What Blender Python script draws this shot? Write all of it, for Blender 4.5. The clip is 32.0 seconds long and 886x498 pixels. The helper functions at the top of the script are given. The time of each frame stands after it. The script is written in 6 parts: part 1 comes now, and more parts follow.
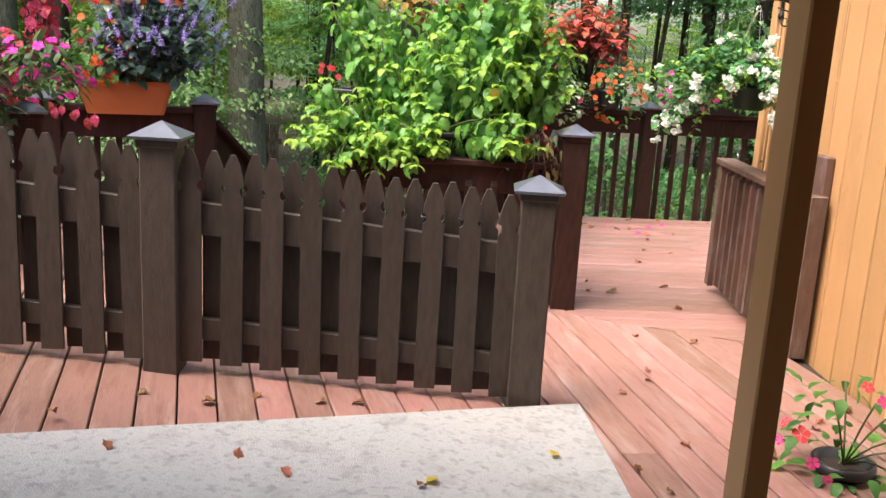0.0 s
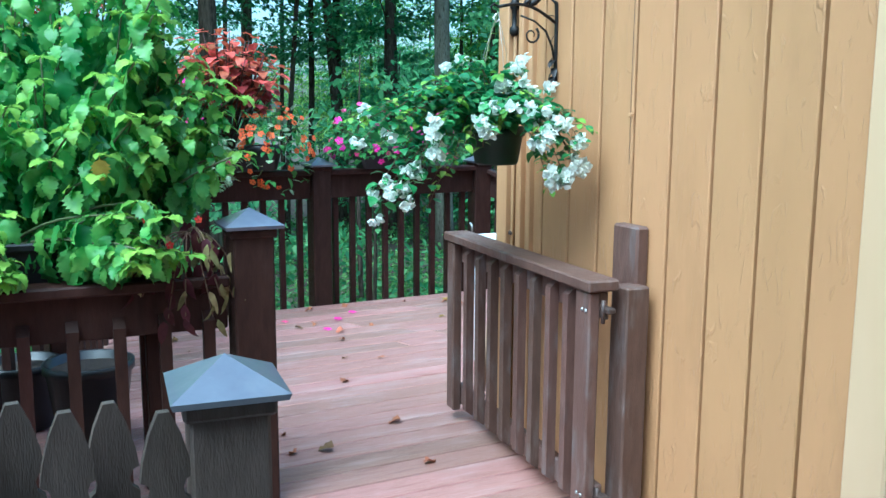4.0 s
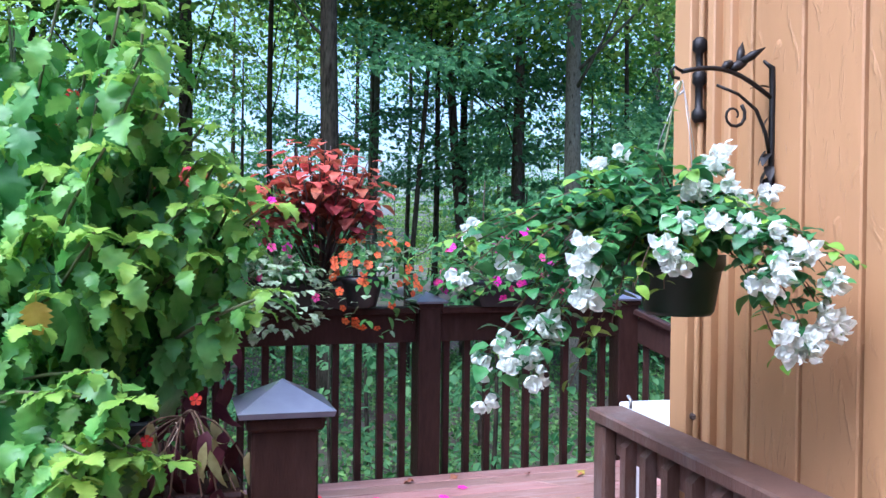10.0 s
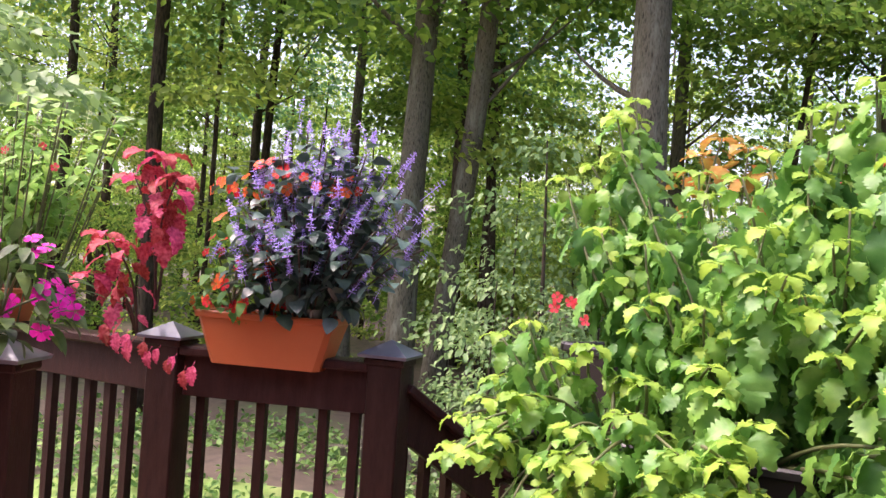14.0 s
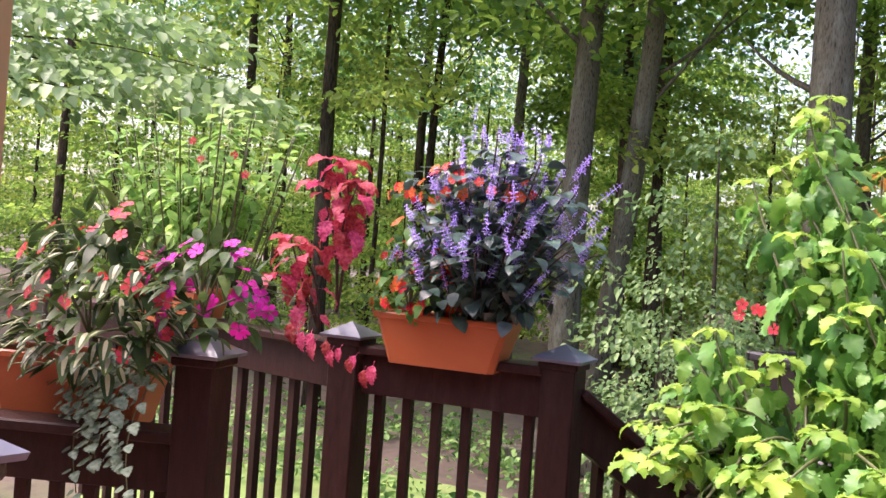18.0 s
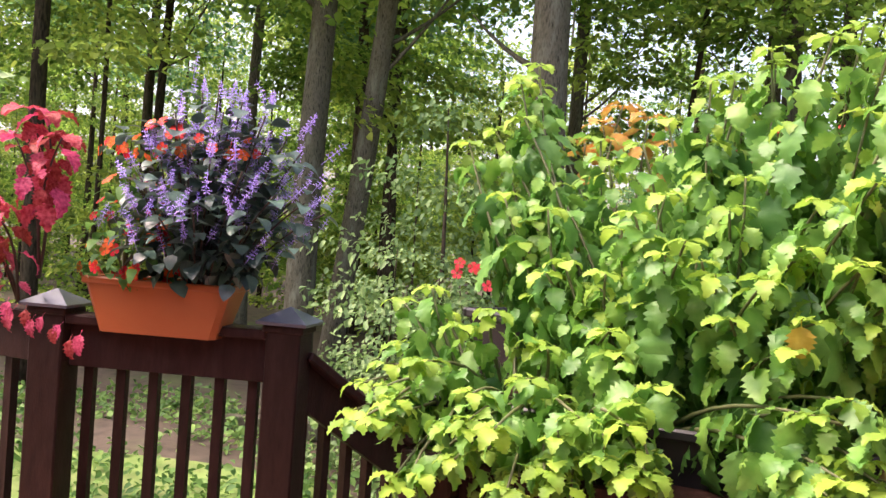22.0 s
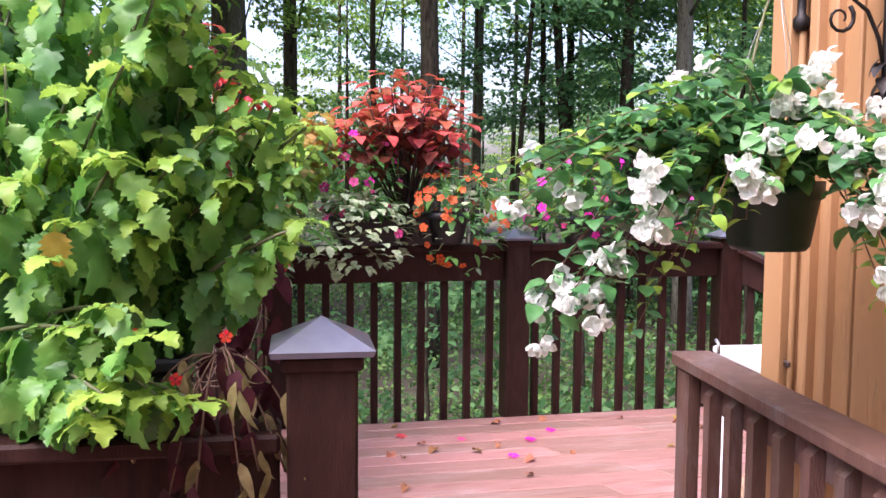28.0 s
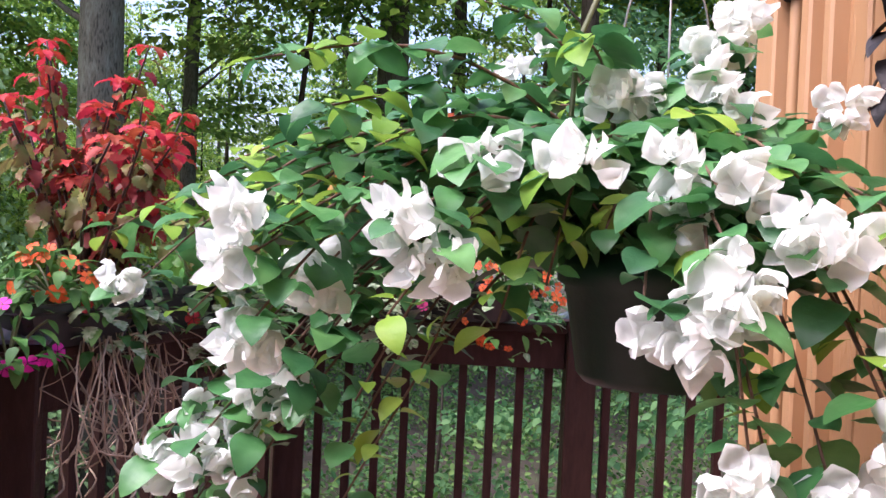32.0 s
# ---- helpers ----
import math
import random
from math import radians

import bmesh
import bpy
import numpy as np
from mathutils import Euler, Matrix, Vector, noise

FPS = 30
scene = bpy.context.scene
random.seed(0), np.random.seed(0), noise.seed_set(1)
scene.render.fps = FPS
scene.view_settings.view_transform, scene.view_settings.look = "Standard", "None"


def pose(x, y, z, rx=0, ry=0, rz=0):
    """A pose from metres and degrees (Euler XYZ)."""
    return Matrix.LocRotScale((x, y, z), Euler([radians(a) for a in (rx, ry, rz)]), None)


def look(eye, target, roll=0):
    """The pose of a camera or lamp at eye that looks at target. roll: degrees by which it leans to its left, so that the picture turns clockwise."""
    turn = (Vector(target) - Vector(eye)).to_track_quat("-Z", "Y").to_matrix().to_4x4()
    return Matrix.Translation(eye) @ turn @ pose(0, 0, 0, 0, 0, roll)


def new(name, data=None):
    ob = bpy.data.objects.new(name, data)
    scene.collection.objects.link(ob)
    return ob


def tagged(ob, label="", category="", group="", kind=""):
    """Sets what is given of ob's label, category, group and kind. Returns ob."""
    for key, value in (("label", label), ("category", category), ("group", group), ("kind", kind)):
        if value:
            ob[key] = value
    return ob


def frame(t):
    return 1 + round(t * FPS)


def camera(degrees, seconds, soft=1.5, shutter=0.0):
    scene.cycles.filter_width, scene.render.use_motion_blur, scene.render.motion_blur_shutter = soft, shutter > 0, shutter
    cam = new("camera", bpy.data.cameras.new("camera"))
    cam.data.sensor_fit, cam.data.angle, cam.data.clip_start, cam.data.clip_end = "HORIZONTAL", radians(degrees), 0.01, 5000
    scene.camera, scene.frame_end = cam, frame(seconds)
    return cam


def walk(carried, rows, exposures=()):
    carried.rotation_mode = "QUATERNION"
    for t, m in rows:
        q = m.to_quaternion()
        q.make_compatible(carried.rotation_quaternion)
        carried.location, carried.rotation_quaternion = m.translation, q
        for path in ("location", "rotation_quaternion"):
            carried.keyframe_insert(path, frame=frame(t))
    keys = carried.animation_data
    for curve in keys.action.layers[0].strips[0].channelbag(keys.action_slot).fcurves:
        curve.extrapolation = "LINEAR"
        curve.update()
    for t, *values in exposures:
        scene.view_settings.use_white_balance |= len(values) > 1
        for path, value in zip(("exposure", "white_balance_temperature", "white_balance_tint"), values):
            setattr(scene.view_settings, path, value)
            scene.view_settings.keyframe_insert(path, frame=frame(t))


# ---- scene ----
cam = camera(52.9, 32.0)
PATH = [
    (0, (0.415, -0.120, 1.448), (0.456, 1.830, 1.004), 3.2),
    (0.5, (0.393, 0.146, 1.445), (0.486, 2.122, 1.146), 1.9),
    (1, (0.340, 0.357, 1.473), (0.567, 2.334, 1.272), 0.3),
    (2, (0.333, 0.910, 1.438), (0.829, 2.833, 1.195), -0.2),
    (3, (0.395, 1.393, 1.419), (1.079, 3.251, 1.133), 0.2),
    (4, (0.579, 1.840, 1.399), (1.395, 3.640, 1.090), 0.3),
    (4.5, (0.704, 2.049, 1.382), (1.561, 3.828, 1.062), 0.3),
    (6.5, (1.054, 2.785, 1.329), (2.143, 4.434, 1.023), -0.1),
    (7, (1.058, 2.899, 1.326), (2.167, 4.546, 1.089), 0.4),
    (7.5, (1.071, 2.909, 1.348), (2.129, 4.600, 1.200), 0.2),
    (8, (1.079, 2.922, 1.363), (2.088, 4.646, 1.271), -0.1),
    (8.5, (1.083, 2.933, 1.371), (2.030, 4.694, 1.316), -0.1),
    (9, (1.077, 2.942, 1.372), (1.940, 4.746, 1.348), 0.2),
    (9.5, (1.054, 2.947, 1.371), (1.775, 4.812, 1.348), 0.3),
    (10, (1.020, 2.954, 1.368), (1.579, 4.874, 1.347), 0.7),
    (10.5, (0.989, 2.961, 1.366), (1.350, 4.928, 1.356), 1.4),
    (11, (0.958, 2.970, 1.376), (1.120, 4.963, 1.372), 1.2),
    (11.5, (0.922, 2.967, 1.387), (0.875, 4.966, 1.371), 2.1),
    (12, (0.894, 2.942, 1.382), (0.629, 4.924, 1.388), 2.4),
    (12.5, (0.867, 2.909, 1.379), (0.399, 4.854, 1.387), 3.1),
    (13, (0.839, 2.873, 1.378), (0.172, 4.758, 1.401), 3.3),
    (13.5, (0.816, 2.839, 1.379), (-0.029, 4.651, 1.408), 3.3),
    (14, (0.799, 2.814, 1.382), (-0.184, 4.555, 1.410), 3.8),
    (14.5, (0.787, 2.790, 1.385), (-0.328, 4.451, 1.413), 3.6),
    (15, (0.764, 2.765, 1.385), (-0.426, 4.372, 1.405), 3.8),
    (15.5, (0.739, 2.746, 1.381), (-0.498, 4.317, 1.415), 4.0),
    (17.5, (0.769, 2.774, 1.399), (-0.527, 4.297, 1.398), 3.9),
    (18, (0.761, 2.774, 1.394), (-0.517, 4.313, 1.397), 4.0),
    (18.5, (0.747, 2.770, 1.392), (-0.512, 4.324, 1.389), 4.3),
    (19, (0.730, 2.764, 1.391), (-0.501, 4.341, 1.384), 4.6),
    (19.5, (0.720, 2.765, 1.391), (-0.464, 4.377, 1.378), 4.8),
    (20, (0.727, 2.781, 1.390), (-0.379, 4.447, 1.375), 4.8),
    (20.5, (0.748, 2.806, 1.387), (-0.275, 4.525, 1.370), 4.6),
    (21, (0.767, 2.824, 1.382), (-0.171, 4.590, 1.363), 4.4),
    (21.5, (0.773, 2.835, 1.376), (-0.083, 4.643, 1.355), 4.2),
    (22, (0.775, 2.847, 1.371), (-0.003, 4.689, 1.344), 4.1),
    (22.5, (0.786, 2.864, 1.367), (0.092, 4.739, 1.340), 3.8),
    (23, (0.806, 2.884, 1.365), (0.187, 4.786, 1.348), 3.8),
    (23.5, (0.825, 2.898, 1.365), (0.288, 4.824, 1.350), 3.6),
    (24, (0.843, 2.911, 1.366), (0.399, 4.861, 1.351), 3.3),
    (24.5, (0.859, 2.923, 1.366), (0.501, 4.890, 1.356), 2.9),
    (26.5, (0.934, 2.997, 1.375), (0.971, 4.995, 1.315), 1.1),
    (27, (0.961, 3.021, 1.374), (1.106, 5.014, 1.280), 0.7),
    (27.5, (1.089, 3.068, 1.362), (1.328, 5.050, 1.238), 0.7),
    (28, (1.183, 3.106, 1.341), (1.503, 5.074, 1.182), 0.4),
    (28.5, (1.256, 3.230, 1.329), (1.640, 5.187, 1.175), 0.1),
    (29, (1.355, 3.326, 1.338), (1.769, 5.278, 1.202), 0.3),
    (29.5, (1.533, 3.387, 1.325), (1.921, 5.345, 1.200), 0.5),
    (30, (1.649, 3.466, 1.304), (1.966, 5.437, 1.176), 1.0),
    (30.5, (1.749, 3.589, 1.306), (1.961, 5.575, 1.193), 1.5),
    (31, (1.875, 3.689, 1.308), (1.942, 5.686, 1.211), 1.9),
    (31.5, (1.968, 3.768, 1.332), (1.922, 5.766, 1.263), 2.1),
    (32, (1.988, 3.850, 1.345), (1.866, 5.846, 1.322), 2.6),
]
EXPO = [(0, 2.03, 6900, 12), (0.5, 2.12, 6500, 8), (1, 2.18, 5550, -1), (2, 1.95, 4900, -8), (3, 1.8, 4500, -12), (4.5, 1.85, 4400, -14), (7, 1.95, 4150, -12), (8, 1.8, 4250, -4), (9, 1.7, 4400, 1), (10, 1.85, 4900, 17), (11, 2.0, 6000, 31), (13, 2.18, 7100, 35), (15, 2.15, 6600, 37), (19, 2.2, 6800, 35), (24, 2.13, 7500, 29), (27, 2.04, 6600, 36), (29, 1.98, 5900, 30), (32, 1.86, 5900, 32)]
walk(cam, [(t, look(eye, target, roll)) for t, eye, target, roll in PATH], EXPO)

# ---- sky and sun ----
world = bpy.data.worlds.new("world")
scene.world = world
world.use_nodes = True
wn = world.node_tree.nodes
sky = wn.new("ShaderNodeTexSky")
sky.sky_type = 'NISHITA'
sky.sun_disc = False
sky.sun_elevation, sky.sun_rotation = radians(60), radians(-117)
sky.air_density, sky.dust_density, sky.ozone_density = 1.0, 4.0, 0.6
world.node_tree.links.new(sky.outputs[0], wn["Background"].inputs[0])
wn["Background"].inputs[1].default_value = 0.125
sun = new("sun", bpy.data.lights.new("sun", 'SUN'))
sun.data.energy, sun.data.angle, sun.data.color = 1.5, radians(45), (1.0, 0.97, 0.92)
sun.matrix_world = look((-5, -2.5, 10), (0, 0, 0))


# ---- materials ----
def material(name, colors, scale=8.0, rough=0.6, bump=0.15, metal=0.0, fine=120.0, stretch=(1, 1, 1), vary=0.0,
             stain=None, stain_scale=1.5, stain_amount=0.4, sheen_leaf=False, coat=0.0, trans=0.35, blister=0.0, spec=0.5):
    """Noise-mottled surface; colors is two or three linear colours; vary shifts the value piece by piece."""
    m = bpy.data.materials.new(name)
    m.use_nodes = True
    n, l = m.node_tree.nodes, m.node_tree.links
    b = n["Principled BSDF"]
    co = n.new("ShaderNodeTexCoord")
    mp = n.new("ShaderNodeMapping")
    mp.inputs["Scale"].default_value = stretch
    l.new(co.outputs["Object"], mp.inputs[0])
    oi = n.new("ShaderNodeObjectInfo")
    add = n.new("ShaderNodeVectorMath")
    add.operation = 'ADD'
    l.new(mp.outputs[0], add.inputs[0])
    mul = n.new("ShaderNodeMath")
    mul.operation = 'MULTIPLY'
    l.new(oi.outputs["Random"], mul.inputs[0])
    mul.inputs[1].default_value = 37.0
    l.new(mul.outputs[0], add.inputs[1])
    big = n.new("ShaderNodeTexNoise")
    big.inputs["Scale"].default_value = scale
    big.inputs["Detail"].default_value = 6
    l.new(add.outputs[0], big.inputs["Vector"])
    ramp = n.new("ShaderNodeValToRGB")
    els = ramp.color_ramp.elements
    while len(els) < len(colors):
        els.new(0.5)
    for i, c in enumerate(colors):
        els[i].position = 0.3 + 0.4 * i / max(1, len(colors) - 1)
        els[i].color = (*c, 1)
    l.new(big.outputs["Fac"], ramp.inputs[0])
    col = ramp.outputs[0]
    if vary:
        geo = n.new("ShaderNodeNewGeometry")
        s = n.new("ShaderNodeMath")
        s.operation = 'ADD'
        l.new(oi.outputs["Random"], s.inputs[0])
        l.new(geo.outputs["Random Per Island"], s.inputs[1])
        f = n.new("ShaderNodeMath")
        f.operation = 'FRACT'
        l.new(s.outputs[0], f.inputs[0])
        mr = n.new("ShaderNodeMapRange")
        mr.inputs["To Min"].default_value, mr.inputs["To Max"].default_value = 1 - vary, 1 + vary
        l.new(f.outputs[0], mr.inputs["Value"])
        hs = n.new("ShaderNodeHueSaturation")
        l.new(mr.outputs[0], hs.inputs["Value"])
        mh = n.new("ShaderNodeMapRange")
        mh.inputs["To Min"].default_value, mh.inputs["To Max"].default_value = 0.5 + vary * 0.05, 0.5 - vary * 0.05
        l.new(f.outputs[0], mh.inputs["Value"])
        l.new(mh.outputs[0], hs.inputs["Hue"])
        l.new(col, hs.inputs["Color"])
        col = hs.outputs[0]
    if stain:
        st = n.new("ShaderNodeTexNoise")
        st.inputs["Scale"].default_value = stain_scale
        st.inputs["Detail"].default_value = 8
        st.inputs["Roughness"].default_value = 0.65
        l.new(add.outputs[0], st.inputs["Vector"])
        sr = n.new("ShaderNodeMapRange")
        sr.inputs["From Min"].default_value, sr.inputs["From Max"].default_value = 0.52, 0.72
        sr.inputs["To Max"].default_value = stain_amount
        l.new(st.outputs["Fac"], sr.inputs["Value"])
        mx = n.new("ShaderNodeMix")
        mx.data_type = 'RGBA'
        l.new(sr.outputs[0], mx.inputs["Factor"])
        l.new(col, mx.inputs["A"])
        mx.inputs["B"].default_value = (*stain, 1)
        col = mx.outputs["Result"]
    l.new(col, b.inputs["Base Color"])
    b.inputs["Roughness"].default_value = rough
    b.inputs["Metallic"].default_value = metal
    b.inputs["Coat Weight"].default_value = coat
    b.inputs["Specular IOR Level"].default_value = spec
    if bump:
        fn = n.new("ShaderNodeTexNoise")
        fn.inputs["Scale"].default_value = fine
        fn.inputs["Detail"].default_value = 4
        l.new(add.outputs[0], fn.inputs["Vector"])
        bp = n.new("ShaderNodeBump")
        bp.inputs["Strength"].default_value = bump
        bp.inputs["Distance"].default_value = 0.004
        l.new(fn.outputs["Fac"], bp.inputs["Height"])
        l.new(bp.outputs[0], b.inputs["Normal"])
        if blister:
            bn = n.new("ShaderNodeTexNoise")
            bn.inputs["Scale"].default_value = 24
            bn.inputs["Detail"].default_value = 3
            bn.inputs["Distortion"].default_value = 1.5
            l.new(add.outputs[0], bn.inputs["Vector"])
            br_ = n.new("ShaderNodeMapRange")
            br_.inputs["From Min"].default_value, br_.inputs["From Max"].default_value = 0.58, 0.72
            l.new(bn.outputs["Fac"], br_.inputs["Value"])
            b2 = n.new("ShaderNodeBump")
            b2.inputs["Strength"].default_value = blister
            b2.inputs["Distance"].default_value = 0.006
            l.new(br_.outputs[0], b2.inputs["Height"])
            l.new(bp.outputs[0], b2.inputs["Normal"])
            l.new(b2.outputs[0], b.inputs["Normal"])
    if sheen_leaf:
        tr = n.new("ShaderNodeBsdfTranslucent")
        l.new(col, tr.inputs[0])
        ms = n.new("ShaderNodeMixShader")
        ms.inputs[0].default_value = trans
        l.new(b.outputs[0], ms.inputs[1])
        l.new(tr.outputs[0], ms.inputs[2])
        l.new(ms.outputs[0], n["Material Output"].inputs[0])
    return m


def leafy(name, *colors, vary=0.35, rough=0.5, trans=0.35, scale=30, spec=0.25):
    return material(name, colors, scale=scale, rough=rough, bump=0.3, fine=90, vary=vary, sheen_leaf=True, trans=trans, spec=spec)


DECK = material("deck stain", [(0.225, 0.112, 0.09), (0.31, 0.166, 0.139), (0.262, 0.135, 0.11)], scale=5, rough=0.42, bump=0.5, fine=40,
                stretch=(1, 6, 6), vary=0.22, stain=(0.42, 0.31, 0.28), stain_scale=2.2, stain_amount=0.7)
UNDERSHADE = material("painted shade under deck", [(0.02, 0.015, 0.012), (0.035, 0.025, 0.02)], rough=0.9)
BROWN = material("brown stain", [(0.024, 0.0098, 0.0074), (0.042, 0.0175, 0.0125)], scale=10, rough=0.55, bump=0.5, fine=60, vary=0.15,
                 stretch=(4, 4, 1), stain=(0.08, 0.042, 0.034), stain_scale=3, stain_amount=0.3, spec=0.18)
GATE = material("weathered brown stain", [(0.085, 0.045, 0.033), (0.13, 0.072, 0.054)], scale=10, rough=0.5, bump=0.6, fine=60, vary=0.15,
                stretch=(4, 4, 1), stain=(0.22, 0.19, 0.18), stain_scale=4, stain_amount=0.6)
FENCE = material("grey brown stain", [(0.048, 0.034, 0.026), (0.070, 0.052, 0.042)], scale=12, rough=0.6, bump=0.5, fine=70, vary=0.15,
                 stretch=(4, 4, 1), stain=(0.10, 0.08, 0.066), stain_scale=4, stain_amount=0.35, spec=0.4)
# the bluish base colour holds part of the sky's reflection on the caps
CAP = material("glossy dark cap", [(0.085, 0.092, 0.118), (0.12, 0.13, 0.16)], scale=14, rough=0.3, bump=0.08, fine=60, coat=0.4,
               stain=(0.2, 0.2, 0.21), stain_scale=8, stain_amount=0.3)
SIDING = material("tan painted siding", [(0.365, 0.195, 0.084), (0.43, 0.235, 0.105), (0.39, 0.212, 0.094)], scale=3, rough=0.5, bump=0.5, fine=25,
                  stretch=(1, 1, 0.3), vary=0.06, stain=(0.30, 0.16, 0.07), stain_scale=5, stain_amount=0.5, blister=0.45)
PALETRIM = material("pale beige trim", [(0.50, 0.35, 0.20), (0.56, 0.40, 0.24)], scale=4, rough=0.5, bump=0.3, fine=40, stretch=(1, 1, 0.3))
TRIM = material("tan painted trim", [(0.40, 0.225, 0.10), (0.45, 0.26, 0.12)], scale=4, rough=0.5, bump=0.3, fine=40, stretch=(1, 1, 0.3), vary=0.05)
CONCRETE = material("pale concrete", [(0.27, 0.275, 0.27), (0.40, 0.405, 0.40), (0.34, 0.345, 0.34)], scale=30, rough=0.9, bump=1.0, fine=160,
                    stain=(0.19, 0.185, 0.17), stain_scale=5, stain_amount=0.6)
TERRA = material("terracotta plastic", [(0.42, 0.105, 0.03), (0.48, 0.13, 0.04)], scale=5, rough=0.45, bump=0.15, fine=150,
                 stain=(0.33, 0.09, 0.035), stain_scale=5, stain_amount=0.3)
BLACKPOT = material("black plastic", [(0.012, 0.012, 0.013), (0.02, 0.02, 0.022)], rough=0.4, bump=0.1)
GREENPOT = material("dark green plastic", [(0.002, 0.022, 0.010), (0.004, 0.032, 0.015)], rough=0.45, bump=0.1, stain=(0.012, 0.034, 0.02), stain_scale=9, stain_amount=0.3, spec=0.3)
SOIL = material("potting soil", [(0.02, 0.014, 0.01), (0.05, 0.035, 0.025)], scale=60, rough=1, bump=1)
DARKSTEEL = material("brown painted steel", [(0.05, 0.032, 0.026), (0.09, 0.06, 0.05)], scale=40, rough=0.5, bump=0.3, metal=0.3)
IRON = material("black wrought iron", [(0.012, 0.011, 0.011), (0.03, 0.026, 0.024)], scale=40, rough=0.5, bump=0.3, metal=0.6)
RED = material("red enamel", [(0.35, 0.02, 0.015), (0.45, 0.03, 0.02)], rough=0.4, bump=0.1)
STEEL = material("galvanised steel", [(0.35, 0.35, 0.34), (0.5, 0.5, 0.49)], rough=0.4, metal=0.8)
WHITE = material("white plastic", [(0.72, 0.74, 0.76), (0.8, 0.81, 0.82)], rough=0.4, bump=0.05)
# opaque pane: its grey blue colour stands in for what the glass reflects
GLASS = material("door glass with painted reflection", [(0.30, 0.36, 0.42), (0.36, 0.42, 0.48)], scale=2, rough=0.08, bump=0)
WICKER = material("beige wicker", [(0.30, 0.19, 0.12), (0.42, 0.29, 0.19)], scale=60, rough=0.6, bump=0.5, fine=200)
BARK = material("grey bark", [(0.028, 0.026, 0.018), (0.13, 0.122, 0.09), (0.06, 0.056, 0.04)], scale=13, rough=0.95, bump=1.0, fine=30,
                stretch=(3, 3, 0.7), vary=0.25, stain=(0.22, 0.235, 0.18), stain_scale=2.5, stain_amount=0.6, spec=0.05)
DARKBARK = material("dark bark", [(0.018, 0.014, 0.010), (0.085, 0.067, 0.048)], scale=9, rough=0.95, bump=1.0, fine=30, stretch=(3, 3, 0.7), vary=0.3,
                    stain=(0.09, 0.10, 0.06), stain_scale=1.6, stain_amount=0.4, spec=0.05)
STEM = material("green stem", [(0.07, 0.10, 0.03), (0.12, 0.12, 0.05)], rough=0.6, bump=0.1)
WOODY = material("brown woody stem", [(0.09, 0.05, 0.03), (0.16, 0.09, 0.05)], rough=0.8, bump=0.3)
DARKSTEM = material("dark stem", [(0.03, 0.015, 0.012), (0.06, 0.03, 0.02)], rough=0.6, bump=0.2)
ROOT = material("pale root", [(0.32, 0.23, 0.15), (0.5, 0.39, 0.27)], rough=0.9, bump=0.2)

LIME = leafy("lime coleus leaf", (0.20, 0.385, 0.045), (0.31, 0.48, 0.075), trans=0.42, vary=0.22, spec=0.4)
MIDLIME = leafy("green coleus leaf", (0.115, 0.325, 0.052), (0.21, 0.43, 0.085), trans=0.42, vary=0.32, rough=0.42, spec=0.5)
GREEN = leafy("mature coleus leaf", (0.085, 0.27, 0.055), (0.155, 0.37, 0.085), trans=0.42, vary=0.36, rough=0.42, spec=0.5)
YELLOW = leafy("yellowed leaf", (0.45, 0.33, 0.05), (0.55, 0.42, 0.08), vary=0.2)
BOUG = leafy("bougainvillea leaf", (0.04, 0.17, 0.05), (0.09, 0.27, 0.08), vary=0.38, rough=0.4, spec=0.5)
BOUGY = leafy("young bougainvillea leaf", (0.18, 0.36, 0.04), (0.26, 0.42, 0.06), vary=0.25, rough=0.4)
BRACT = leafy("white bract", (0.86, 0.90, 0.84), (0.90, 0.93, 0.88), vary=0.03, rough=0.7, trans=0.5)
COPPER = leafy("copper leaf", (0.40, 0.075, 0.042), (0.56, 0.15, 0.085), vary=0.35)
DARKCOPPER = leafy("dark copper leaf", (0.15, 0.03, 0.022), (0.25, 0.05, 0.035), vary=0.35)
ORANGE = leafy("orange petal", (0.88, 0.13, 0.03), (0.93, 0.21, 0.06), vary=0.12)
REDPETAL = leafy("red petal", (0.6, 0.025, 0.02), (0.75, 0.05, 0.035), vary=0.2)
CORAL = leafy("coral petal", (0.85, 0.06, 0.09), (0.9, 0.12, 0.14), vary=0.15)
MAGENTA = leafy("magenta petal", (0.82, 0.02, 0.40), (0.88, 0.05, 0.50), vary=0.1)
PINK = leafy("pink petal", (0.82, 0.06, 0.28), (0.88, 0.13, 0.36), vary=0.15)
PURPLE = leafy("lavender petal", (0.40, 0.27, 0.76), (0.60, 0.46, 0.92), vary=0.3)
DARKLEAF = leafy("dark purple green leaf", (0.03, 0.065, 0.052), (0.075, 0.135, 0.105), vary=0.5, rough=0.35, trans=0.15, spec=0.6)
IMPLEAF = leafy("impatiens leaf", (0.05, 0.16, 0.035), (0.10, 0.24, 0.055), vary=0.35, rough=0.45)
NGLEAF = leafy("bronze impatiens leaf", (0.035, 0.075, 0.02), (0.075, 0.13, 0.035), vary=0.4, rough=0.4)
CREAMLEAF = leafy("cream leaf stripe", (0.62, 0.6, 0.36), (0.72, 0.7, 0.46), vary=0.15)
VARILEAF = leafy("white edged leaf", (0.16, 0.3, 0.10), (0.62, 0.68, 0.48), vary=0.25, scale=60)
LAMIUM = leafy("silver leaf", (0.10, 0.20, 0.11), (0.38, 0.48, 0.35), vary=0.25, scale=70)
